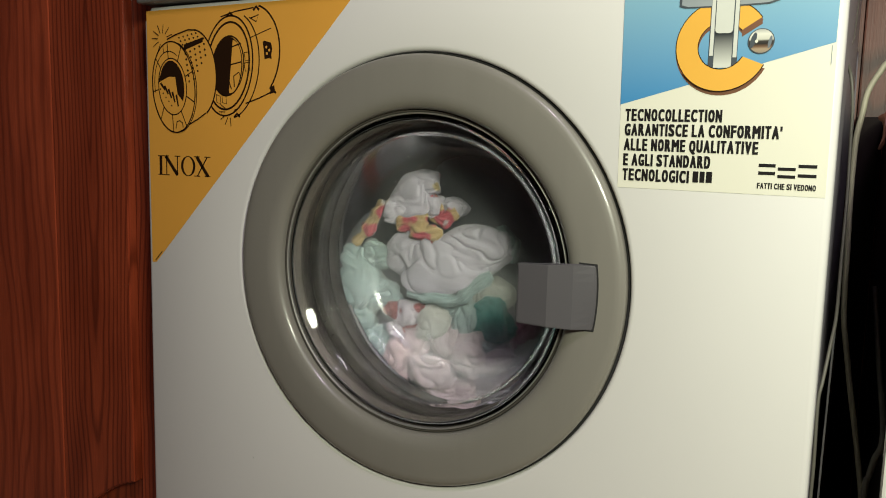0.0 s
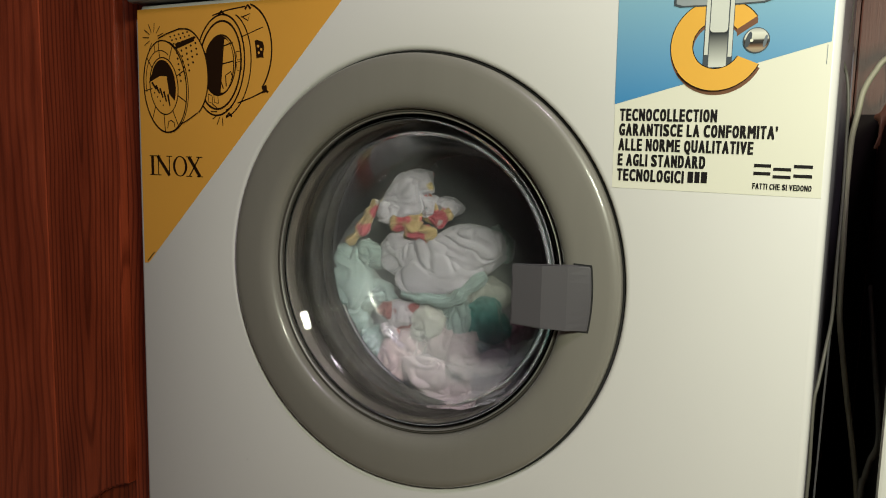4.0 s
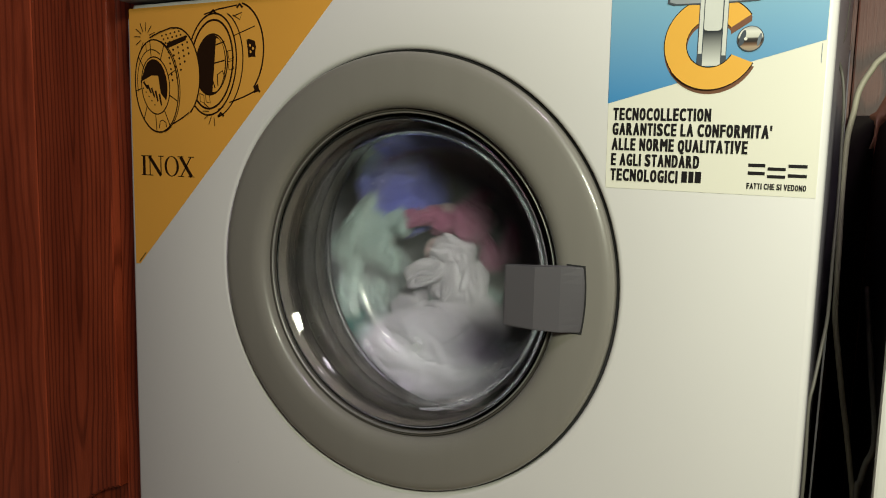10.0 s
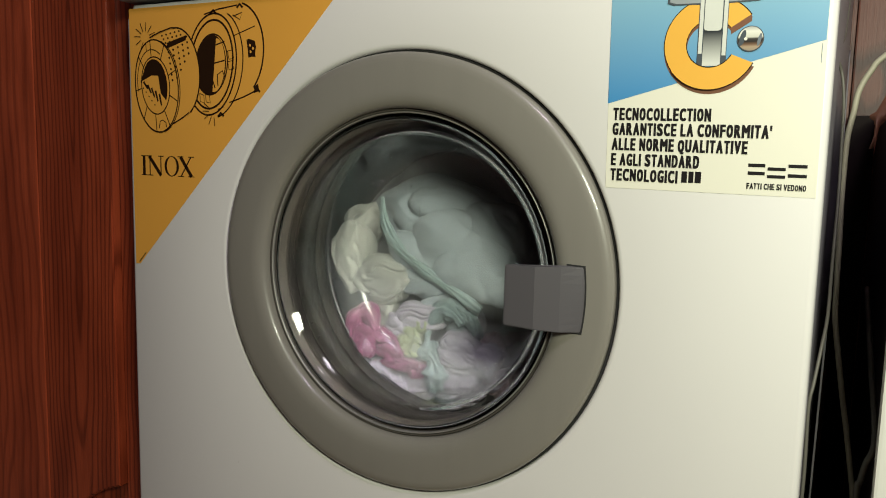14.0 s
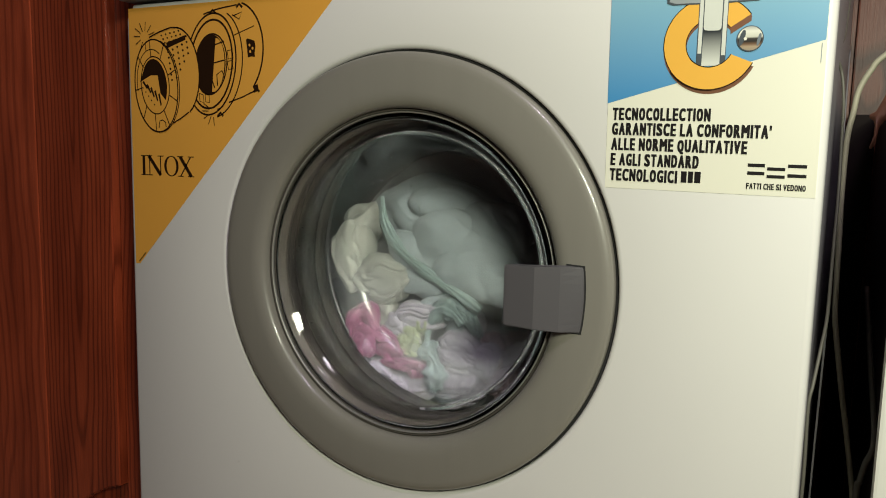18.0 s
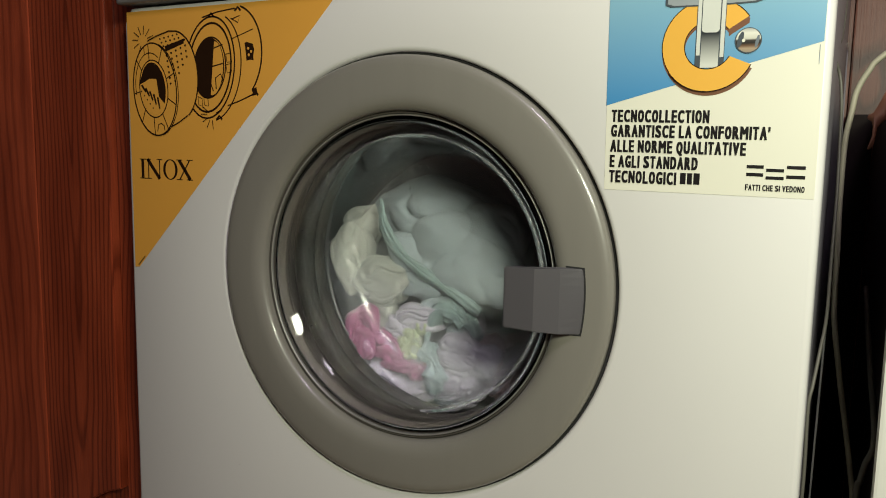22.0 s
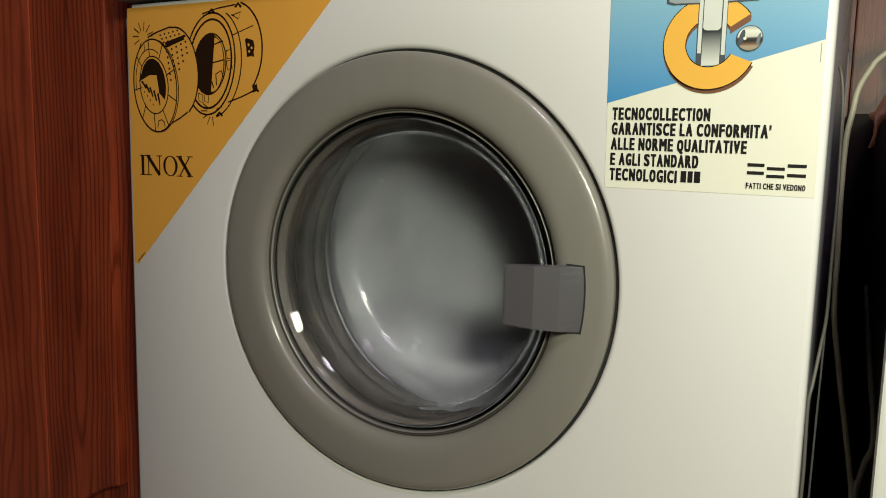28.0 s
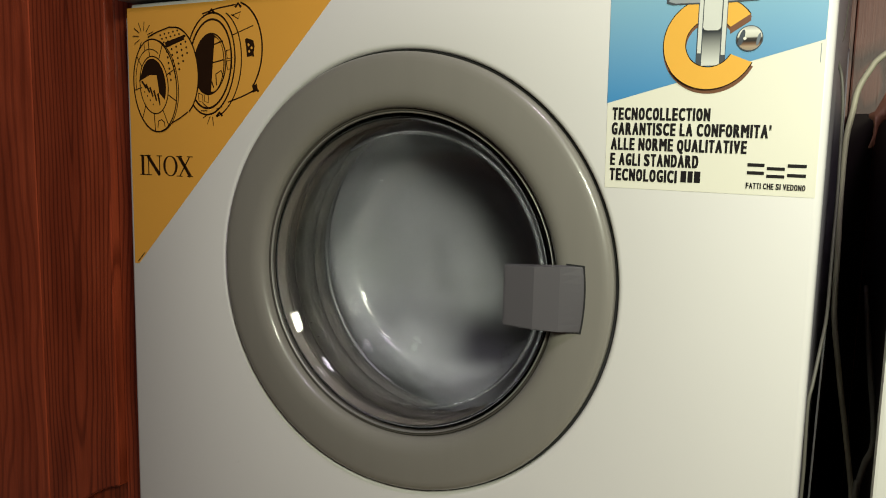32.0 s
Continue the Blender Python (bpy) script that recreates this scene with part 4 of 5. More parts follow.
def hook():
    """A flat plastic hook with a pointed tip and a torn tail."""
    bm = bmesh.new()
    outline = [(0.3369, 0.1547), (0.3318, 0.1420), (0.3282, 0.1342), (0.3245, 0.1322), (0.3244, 0.1298), (0.3273, 0.1279), (0.3283, 0.1247), (0.3282, 0.1176), (0.3271, 0.1129), (0.3257, 0.1085), (0.3275, 0.1081), (0.3297, 0.1113), (0.3303, 0.1177), (0.3312, 0.1236), (0.3343, 0.1275), (0.3395, 0.1314)]
    face = bm.faces.new([bm.verts.new((x, 0.0985, ZC + z)) for x, z in outline])
    got = bmesh.ops.extrude_face_region(bm, geom=[face])
    for v in got["geom"]:
        if isinstance(v, bmesh.types.BMVert):
            v.co.y += 0.003
    bmesh.ops.recalc_face_normals(bm, faces=bm.faces)
    bmesh.ops.bevel(bm, geom=[e for e in bm.edges if e.calc_face_angle(0) > 1.0], offset=0.0004, segments=2, affect="EDGES")
    return bm


tagged(link("hook", hook(), ORANGE), "brownish orange plastic hook on the cupboard edge", "hook")


# ---- the laundry ----
def puff(bm, seed, at, size, way, depth=0.30, folds=1.25, detail=5, loose=0.85):
    """One soft swelling of a crumpled cloth: rounded folds that run along the direction way, with sharp creases between them."""
    got = bmesh.ops.create_icosphere(bm, subdivisions=detail, radius=1.0)
    rnd = random.Random(seed)
    off = Vector((rnd.uniform(-40, 40), rnd.uniform(-40, 40), rnd.uniform(-40, 40)))
    c, s = math.cos(radians(way)), math.sin(radians(way))
    for v in got["verts"]:
        p = v.co.copy()
        w = Vector((noise.noise(p * 1.2 + off), noise.noise(p * 1.2 + off + Vector((9, 2, 5))), noise.noise(p * 1.2 + off + Vector((3, 8, 1)))))
        g = p + loose * w
        q = Vector(((g.x * c + g.z * s) * 0.68 * loose, g.y * 0.9, (g.z * c - g.x * s) * 1.25)) * folds
        fold = min(1.0, 2.4 * abs(noise.noise(q + off))) ** 0.9
        crease = min(1.0, 2.6 * abs(noise.noise(q * 2.1 + off * 1.7))) ** 0.8
        pucker = noise.noise(p * 7.5 + off * 0.6)
        whole = 1 + 0.36 * noise.noise(p * 1.05 - off)
        rise = depth * (fold - 0.62) + 0.16 * depth * (crease - 0.62) + 0.05 * depth * pucker
        y = math.copysign(abs(p.y) ** 0.75, p.y) * (whole + 1.5 * rise)
        side = max(0.4, whole + 0.40 * rise)
        v.co = Vector((p.x * size[0] * side, y * size[1], p.z * size[2] * side)) + Vector(at)


def bundle(seed, lobes, depth=0.30, loose=0.85):
    """A crumpled cloth of several swellings; lobes: (x, y, z, half width, half height, direction of the folds)."""
    bm = bmesh.new()
    for k, (x, y, z, a, b, way) in enumerate(lobes):
        big = max(a, b)
        puff(bm, seed + 13 * k, (x, y, z), (a, min(0.030, 0.62 * min(a, b) + 0.004), b), way, depth, 0.88 + 5.0 * big, 6 if big > 0.024 else 5, loose)
    return bm


def twist(seed, points, width, flat_by=0.6):
    """A cloth gathered into a twisted strand along a line in the xz plane."""
    rnd = random.Random(seed)
    off = Vector((rnd.uniform(-40, 40), rnd.uniform(-40, 40), rnd.uniform(-40, 40)))
    line = smooth_line([(x, 0, z) for x, z in points], 26)
    bm = bmesh.new()
    sides, rings = 40, []
    n = len(line) - 1
    for i, c in enumerate(line):
        d = (line[min(i + 1, n)] - line[max(i - 1, 0)]).normalized()
        a = Vector((d.z, 0, -d.x))
        s = i / n
        w = width * (0.25 + 0.75 * math.sin(math.pi * (0.08 + 0.84 * s)) ** 0.6) * (1 + 0.9 * noise.noise(Vector((s * 5, 0, 0)) + off))
        ring = []
        for k in range(sides):
            t = 2 * math.pi * k / sides
            pleat = 1 - 2 * abs(noise.noise(Vector((math.cos(t) * 2.3 + 0.9 * s, math.sin(t) * 2.3, s * 3.2)) + off))
            pleat2 = noise.noise(Vector((math.cos(t) * 4, math.sin(t) * 4, s * 9)) + off)
            r = w * (0.90 + 0.75 * (pleat - 0.4) + 0.16 * pleat2)
            ring.append(bm.verts.new(c + a * (r * math.cos(t)) + Vector((0, 1, 0)) * (r * flat_by * math.sin(t))))
        rings.append(ring)
    for a, b in zip(rings, rings[1:]):
        for k in range(sides):
            bm.faces.new((a[k], a[(k + 1) % sides], b[(k + 1) % sides], b[k]))
    bm.faces.new(rings[0])
    bm.faces.new(rings[-1])
    return bm


MINT, PALE, WHITE = (0.220, 0.290, 0.295), (0.285, 0.328, 0.360), (0.385, 0.365, 0.425)
CLOTHS = {
    "white": cloth("white_towelling", WHITE), "mint": cloth("mint_towelling", MINT), "pale_mint": cloth("pale_mint_cotton", PALE),
    "floral": cloth("patterned_cotton", WHITE, patch=(0.42, 0.33, 0.16), patch2=(0.46, 0.06, 0.10), cover=0.62), "teal": cloth("teal_cotton", (0.03, 0.14, 0.135)),
    "pink": cloth("pink_cotton", (0.235, 0.074, 0.145)), "pale_pink": cloth("pale_pink_cotton", (0.36, 0.275, 0.295)), "peach": cloth("peach_cotton", (0.36, 0.295, 0.315)),
    "brown": cloth("trimmed_cotton", (0.37, 0.34, 0.38), patch=(0.22, 0.06, 0.06), cover=0.53), "yellow": cloth("ivory_cotton", (0.34, 0.345, 0.325)),
    "maroon": cloth("maroon_cotton", (0.16, 0.045, 0.045)), "lime": cloth("lime_cotton", (0.30, 0.34, 0.20)), "blue": cloth("blue_cotton", (0.085, 0.095, 0.34)), "hem": cloth("patterned_hem", (0.36, 0.26, 0.13), patch=(0.36, 0.06, 0.085), patch2=(0.36, 0.33, 0.34), cover=0.52), "grey": cloth("grey_cotton", (0.205, 0.208, 0.232)),
}
pieces = []


def laundry(name, label, key, shape, first, second, spin, shown, moves, width=0.011):
    """One piece of washing. shape: a strand's line or a bundle's lobes; first, second: where it lies at rest; spin: degrees, radius, depth;
    shown: the rest that has it upright; moves: its places (t, x, y, z) while it tumbles."""
    k = len(pieces)
    bm = twist(11 + 7 * k, shape, width) if len(shape[0]) == 2 else bundle((521 if key == "floral" else 11) + 7 * k, shape, {"grey": 0.13, "pale_mint": 0.13, "yellow": 0.20, "white": 0.20, "floral": 0.24}.get(key, 0.28), 0.42 if key == "pale_mint" else 0.85)
    # pressed flat where it leans on the glass
    room = min([first[1], second[1], spin[2]] + [m[2] for m in moves]) - 0.1035
    for v in bm.verts:
        if v.co.y < 0:
            v.co.y = -room * math.tanh(-v.co.y / room)
    ob = link(name, bm, CLOTHS[key])
    tagged(ob, label, "laundry", "laundry in the drum")
    pieces.append((ob, first, second, spin, shown, moves))


laundry("patterned_cloth", "twisted cloth edge in yellow and red", "hem", [(-0.025, 0.002), (-0.007, 0.004), (0.007, -0.004), (0.025, -0.002)],
        (-0.055, 0.113, 0.025), (0.03, 0.26, 0.05), (30, 0.12, 0.3), 1,
        [(6.0, 0.02, 0.26, 0.01), (12.0, 0.04, 0.26, 0.03), (24.0, 0.03, 0.26, 0.05), (25.0, -0.112, 0.135, 0.050)], 0.0075)
laundry("patterned_cloth", "wet white cloth with a red and yellow pattern", "floral", [(-0.008, 0, 0.002, 0.024, 0.023, 20), (-0.024, -0.004, -0.013, 0.015, 0.014, 20), (0.004, 0, 0.018, 0.018, 0.013, 60), (0.01, 0.002, -0.006, 0.013, 0.012, -40), (0.025, 0.012, -0.008, 0.019, 0.012, 20)],
        (-0.06, 0.124, 0.052), (0.03, 0.25, 0.03), (20, 0.12, 0.29), 1,
        [(6.0, 0.02, 0.26, 0.01), (12.0, 0.04, 0.26, 0.03), (24.0, 0.03, 0.26, 0.05), (25.0, -0.130, 0.150, 0.021)])
laundry("white_towel", "crumpled wet white towel in the drum", "white", [(-0.036, 0, 0.003, 0.03, 0.022, 70), (-0.003, 0, -0.01, 0.042, 0.028, -30), (0.026, 0.003, 0.01, 0.04, 0.024, -20)],
        (-0.03, 0.124, -0.004), (0.02, 0.2, -0.06), (60, 0.09, 0.235), 1,
        [(5.5, 0.023, 0.145, -0.109), (6.0, -0.097, 0.130, 0.014), (7.0, -0.026, 0.145, 0.029), (8.0, -0.033, 0.165, 0.075), (9.0, -0.015, 0.135, -0.056), (10.0, -0.035, 0.128, -0.083), (11.0, -0.068, 0.132, -0.068), (12.0, -0.009, 0.145, 0.019), (24.0, 0.010, 0.130, 0.007), (24.5, -0.038, 0.13, -0.067), (25.0, 0.017, 0.130, -0.028), (25.5, 0.045, 0.128, -0.057)])
laundry("mint_towel", "crumpled wet mint green towel", "mint", [(-0.01, 0, 0.017, 0.027, 0.035, 80), (0.011, 0, 0.045, 0.018, 0.015, 40), (-0.013, 0.002, -0.019, 0.023, 0.019, 60), (0.02, -0.002, 0.006, 0.022, 0.014, -30), (0.009, 0.002, -0.049, 0.016, 0.019, 80), (0.015, 0.004, -0.069, 0.011, 0.011, 60)],
        (-0.122, 0.124, -0.051), (0.045, 0.19, -0.045), (110, 0.1, 0.26), 1,
        [(5.5, -0.096, 0.130, 0.002), (6.0, -0.066, 0.140, -0.121), (7.0, -0.086, 0.130, -0.094), (8.0, -0.118, 0.130, -0.059), (9.0, -0.108, 0.128, -0.039), (10.0, -0.110, 0.130, 0.002), (11.0, -0.087, 0.150, 0.040), (12.0, -0.101, 0.138, 0.010), (24.0, -0.081, 0.145, -0.113), (24.5, -0.086, 0.14, -0.115), (25.0, -0.101, 0.140, -0.041), (25.5, 0.02, 0.14, -0.118)])
laundry("mint_cloth", "long twisted mint green cloth", "mint", [(-0.009, 0.025), (0.002, 0.012), (0.005, -0.007), (0.003, -0.022)],
        (-0.02, 0.17, -0.05), (-0.027, 0.114, -0.111), (150, 0.085, 0.25), 2,
        [(5.5, -0.052, 0.124, -0.008), (6.0, -0.087, 0.140, -0.113), (7.0, -0.103, 0.135, 0.048), (8.0, -0.100, 0.130, -0.081), (9.0, -0.062, 0.135, -0.127), (10.0, -0.093, 0.135, -0.116), (11.0, -0.024, 0.122, -0.077), (12.0, -0.067, 0.126, -0.057), (24.0, -0.056, 0.135, -0.002), (24.5, 0.0, 0.125, -0.062), (25.0, -0.093, 0.135, -0.089), (25.5, 0.006, 0.12, -0.06)], 0.0095)
laundry("mint_cloth", "thin mint green hem of a cloth", "mint", [(-0.046, -0.006), (-0.026, -0.008), (0.005, -0.009), (0.024, 0.004), (0.043, 0.019)],
        (-0.021, 0.113, -0.032), (0.03, 0.2, -0.02), (190, 0.085, 0.26), 1,
        [(5.5, -0.098, 0.135, 0.052), (6.0, -0.042, 0.135, -0.117), (7.0, -0.056, 0.130, -0.113), (8.0, -0.076, 0.135, -0.086), (9.0, -0.080, 0.135, -0.110), (10.0, -0.061, 0.132, -0.122), (11.0, -0.079, 0.140, -0.122), (12.0, -0.087, 0.140, -0.128), (24.0, -0.091, 0.140, -0.105), (25.0, -0.060, 0.140, -0.121)], 0.006)
laundry("teal_cloth", "dark teal cloth in the drum", "teal", [(-0.004, 0, 0.004, 0.02, 0.023, 80), (0.005, 0.004, -0.008, 0.017, 0.015, 20)],
        (0.015, 0.138, -0.063), (0.04, 0.26, -0.03), (185, 0.12, 0.29), 1,
        [(5.5, -0.080, 0.190, 0.074), (6.0, -0.025, 0.150, -0.110), (7.0, -0.102, 0.150, -0.116), (8.0, -0.112, 0.150, -0.110), (9.0, -0.117, 0.150, -0.063), (10.0, -0.137, 0.160, -0.083), (11.0, -0.142, 0.200, -0.125), (12.0, -0.142, 0.200, -0.125), (24.0, 0.000, 0.150, -0.080), (25.0, -0.092, 0.150, -0.116)])
laundry("pale_pink_shirt", "crumpled pale pink shirt", "pale_pink", [(-0.008, 0, -0.008, 0.02, 0.024, 80), (0.014, -0.002, 0.014, 0.017, 0.017, 60)],
        (-0.073, 0.124, -0.104), (0.038, 0.135, -0.104), (225, 0.09, 0.27), 1,
        [(5.5, -0.069, 0.135, -0.100), (6.0, -0.079, 0.128, -0.075), (7.0, -0.071, 0.132, -0.036), (8.0, -0.051, 0.135, -0.045), (9.0, -0.104, 0.150, 0.009), (10.0, -0.025, 0.145, 0.015), (11.0, -0.014, 0.140, -0.024), (12.0, -0.011, 0.150, -0.014), (24.0, 0.007, 0.140, -0.008), (24.5, -0.022, 0.14, -0.091), (25.0, -0.030, 0.130, -0.095), (25.5, 0.046, 0.14, -0.005)])
laundry("pink_white_shirt", "crumpled pale pink and white shirt", "peach", [(-0.007, 0, 0.022, 0.017, 0.023, 70), (0.017, -0.002, 0.015, 0.017, 0.023, 75), (-0.025, -0.003, -0.007, 0.027, 0.02, 30), (-0.01, 0.002, -0.029, 0.033, 0.015, 10), (0.042, 0.004, 0.01, 0.024, 0.014, 30)],
        (-0.017, 0.124, -0.11), (0.06, 0.18, -0.11), (250, 0.085, 0.245), 1,
        [(5.5, -0.018, 0.140, -0.077), (6.0, -0.035, 0.136, -0.059), (7.0, -0.020, 0.140, -0.080), (8.0, 0.012, 0.140, -0.094), (9.0, 0.018, 0.145, -0.095), (10.0, -0.021, 0.160, -0.119), (11.0, -0.014, 0.140, -0.006), (12.0, 0.003, 0.155, -0.006), (24.0, 0.007, 0.150, -0.050), (25.0, 0.024, 0.150, -0.077), (25.5, -0.037, 0.15, -0.115)])
laundry("white_vest", "crumpled wet white vest", "white", [(-0.007, 0, 0.008, 0.03, 0.022, -60), (0.018, 0.002, 0.001, 0.019, 0.019, -70), (-0.008, 0, -0.018, 0.023, 0.014, -40)],
        (0.03, 0.138, -0.125), (0.008, 0.122, -0.098), (330, 0.095, 0.24), 2,
        [(5.5, -0.030, 0.135, -0.115), (6.0, -0.077, 0.135, -0.023), (7.0, -0.134, 0.130, -0.007), (8.0, 0.009, 0.140, -0.007), (9.0, -0.096, 0.135, 0.048), (10.0, -0.009, 0.130, -0.015), (11.0, -0.061, 0.128, 0.006), (12.0, -0.097, 0.124, -0.030), (24.0, -0.017, 0.135, -0.068), (24.5, 0.023, 0.13, -0.078), (25.0, -0.002, 0.128, -0.065), (25.5, -0.031, 0.128, -0.08)])
laundry("trimmed_cloth", "white cloth with brown trim", "brown", [(-0.001, 0, 0.002, 0.021, 0.014, 60), (-0.012, 0, -0.013, 0.014, 0.009, 0), (0.014, 0, 0.009, 0.014, 0.009, 30)],
        (-0.07, 0.12, -0.066), (-0.048, 0.14, -0.128), (345, 0.1, 0.24), 1,
        [(6.0, -0.079, 0.126, 0.004), (7.0, -0.085, 0.122, -0.013), (8.0, -0.057, 0.130, -0.034), (9.0, -0.052, 0.140, 0.035), (10.0, -0.030, 0.140, -0.033), (11.0, -0.008, 0.128, -0.033), (12.0, -0.039, 0.126, -0.010), (24.0, -0.033, 0.135, -0.011), (24.5, 0.012, 0.13, -0.043), (25.0, -0.011, 0.122, -0.080), (25.5, 0.072, 0.13, 0.008)])
laundry("pale_mint_sheet", "large pale mint green sheet", "pale_mint", [(-0.030, 0.016, 0.026, 0.070, 0.040, -35), (0.0, 0, -0.01, 0.061, 0.038, -40), (0.029, -0.006, -0.022, 0.044, 0.036, -55), (0.040, 0.006, 0.010, 0.040, 0.036, -60), (-0.042, -0.002, -0.01, 0.031, 0.024, -50), (0.054, 0.004, -0.016, 0.030, 0.036, -60)],
        (0.022, 0.235, 0.002), (-0.011, 0.136, 0.013), (180, 0.05, 0.225), 2,
        [(5.5, -0.075, 0.165, 0.026), (6.0, -0.025, 0.150, 0.043), (7.0, -0.006, 0.165, 0.011), (8.0, -0.072, 0.160, -0.118), (9.0, -0.069, 0.170, -0.124), (10.0, -0.121, 0.180, -0.060), (11.0, -0.106, 0.185, -0.019), (12.0, -0.087, 0.165, 0.054), (24.0, -0.040, 0.165, 0.034), (24.5, -0.04, 0.17, 0.052), (25.0, -0.049, 0.160, 0.026), (25.5, -0.032, 0.18, -0.036)])
laundry("mint_cloth", "twisted pale mint edge of a sheet", "mint", [(-0.043, 0.055), (-0.039, 0.029), (-0.022, 0.005), (0.006, -0.014), (0.033, -0.028), (0.064, -0.046)],
        (0.05, 0.22, -0.03), (-0.041, 0.114, 0.0), (10, 0.085, 0.26), 2,
        [(5.5, -0.080, 0.132, 0.034), (6.0, 0.006, 0.145, 0.030), (7.0, 0.004, 0.145, -0.016), (8.0, -0.014, 0.130, 0.006), (9.0, -0.095, 0.135, -0.031), (10.0, 0.025, 0.128, -0.086), (11.0, -0.040, 0.122, -0.050), (12.0, -0.119, 0.130, 0.017), (24.0, -0.058, 0.135, -0.119), (24.5, 0.004, 0.13, -0.09), (25.0, -0.051, 0.140, 0.020), (25.5, 0.014, 0.13, -0.098)], 0.0047)
laundry("ivory_shirt", "crumpled ivory yellow shirt", "yellow", [(0.016, -0.004, -0.016, 0.035, 0.024, 20), (-0.024, 0.006, 0.007, 0.022, 0.035, 80), (0.021, -0.002, -0.05, 0.016, 0.019, 70), (-0.018, 0.022, 0.036, 0.026, 0.023, 70)],
        (-0.036, 0.15, -0.062), (-0.107, 0.128, -0.013), (40, 0.11, 0.26), 2,
        [(5.5, -0.075, 0.200, -0.065), (6.0, -0.043, 0.200, -0.028), (7.0, -0.038, 0.190, -0.029), (8.0, -0.044, 0.150, -0.009), (9.0, -0.019, 0.165, 0.028), (10.0, -0.091, 0.175, -0.056), (11.0, -0.000, 0.150, -0.094), (12.0, -0.021, 0.135, -0.098), (24.0, 0.026, 0.145, -0.094), (24.5, -0.015, 0.14, 0.055), (25.0, -0.065, 0.190, 0.069), (25.5, 0.007, 0.135, 0.056)])
laundry("white_blouse", "crumpled white blouse in the drum", "white", [(0.006, 0, 0.003, 0.027, 0.014, 30), (-0.015, 0, -0.008, 0.014, 0.011, 20)],
        (-0.07, 0.18, -0.03), (-0.049, 0.119, -0.061), (75, 0.11, 0.24), 2,
        [(5.5, -0.127, 0.145, -0.050), (6.0, -0.137, 0.145, -0.006), (7.0, -0.054, 0.140, -0.058), (8.0, -0.099, 0.130, 0.003), (9.0, -0.098, 0.140, 0.017), (10.0, -0.030, 0.124, -0.009), (11.0, -0.093, 0.126, -0.086), (12.0, -0.091, 0.128, 0.026), (24.0, 0.002, 0.126, -0.021), (24.5, 0.016, 0.14, 0.02), (25.0, 0.017, 0.140, 0.010), (25.5, 0.044, 0.14, 0.049)])
laundry("pink_cloth", "twisted bright pink cloth", "pink", [(-0.028, -0.014), (-0.022, 0.014), (-0.007, 0.022), (0.002, 0.002), (0.024, -0.004), (0.03, -0.019)],
        (0.056, 0.240, -0.060), (-0.091, 0.113, -0.083), (250, 0.15, 0.31), 2,
        [(5.5, 0.034, 0.160, -0.035), (6.0, -0.137, 0.135, -0.070), (7.0, -0.130, 0.125, -0.048), (8.0, -0.096, 0.135, 0.048), (9.0, -0.049, 0.128, 0.018), (10.0, 0.018, 0.135, 0.022), (11.0, 0.019, 0.135, 0.005), (12.0, 0.014, 0.124, -0.054), (24.0, -0.160, 0.170, 0.026), (24.5, -0.071, 0.13, -0.014), (25.0, -0.150, 0.160, -0.013), (25.5, -0.062, 0.125, -0.06)], 0.010)
laundry("pink_cloth", "crumpled bright pink cloth", "pink", [(-0.02, 0, 0.009, 0.018, 0.02, 60), (0.008, 0, 0.004, 0.018, 0.012, 0), (0.025, -0.002, -0.01, 0.02, 0.009, -20), (0.042, 0, -0.014, 0.011, 0.009, 0), (-0.033, 0, -0.007, 0.012, 0.009, 40)],
        (0.043, 0.150, -0.087), (-0.087, 0.119, -0.1), (262, 0.15, 0.31), 2,
        [(5.5, 0.022, 0.170, -0.052), (6.0, -0.154, 0.150, -0.070), (7.0, -0.080, 0.170, 0.084), (8.0, -0.091, 0.140, 0.074), (9.0, -0.064, 0.140, 0.078), (10.0, -0.015, 0.130, 0.038), (11.0, 0.014, 0.135, 0.041), (12.0, 0.010, 0.126, -0.073), (24.0, -0.159, 0.165, 0.042), (24.5, -0.042, 0.125, -0.001), (25.0, -0.173, 0.180, -0.008), (25.5, -0.056, 0.122, 0.007)])
laundry("lime_cloth", "small lime green cloth", "lime", [(-0.004, 0, -0.006, 0.013, 0.018, 75), (0.007, 0.002, 0.013, 0.01, 0.011, 60)],
        (-0.04, 0.2, -0.065), (-0.047, 0.118, -0.079), (300, 0.14, 0.3), 2,
        [(6.0, -0.143, 0.200, -0.092), (7.0, -0.163, 0.200, -0.051), (8.0, -0.055, 0.130, 0.039), (9.0, -0.028, 0.130, 0.037), (10.0, -0.033, 0.200, -0.062), (11.0, 0.001, 0.125, -0.067), (12.0, -0.036, 0.120, -0.071), (24.0, 0.005, 0.124, -0.096), (24.5, 0.008, 0.125, 0.012), (25.0, -0.048, 0.200, -0.130), (25.5, 0.013, 0.125, 0.021)])
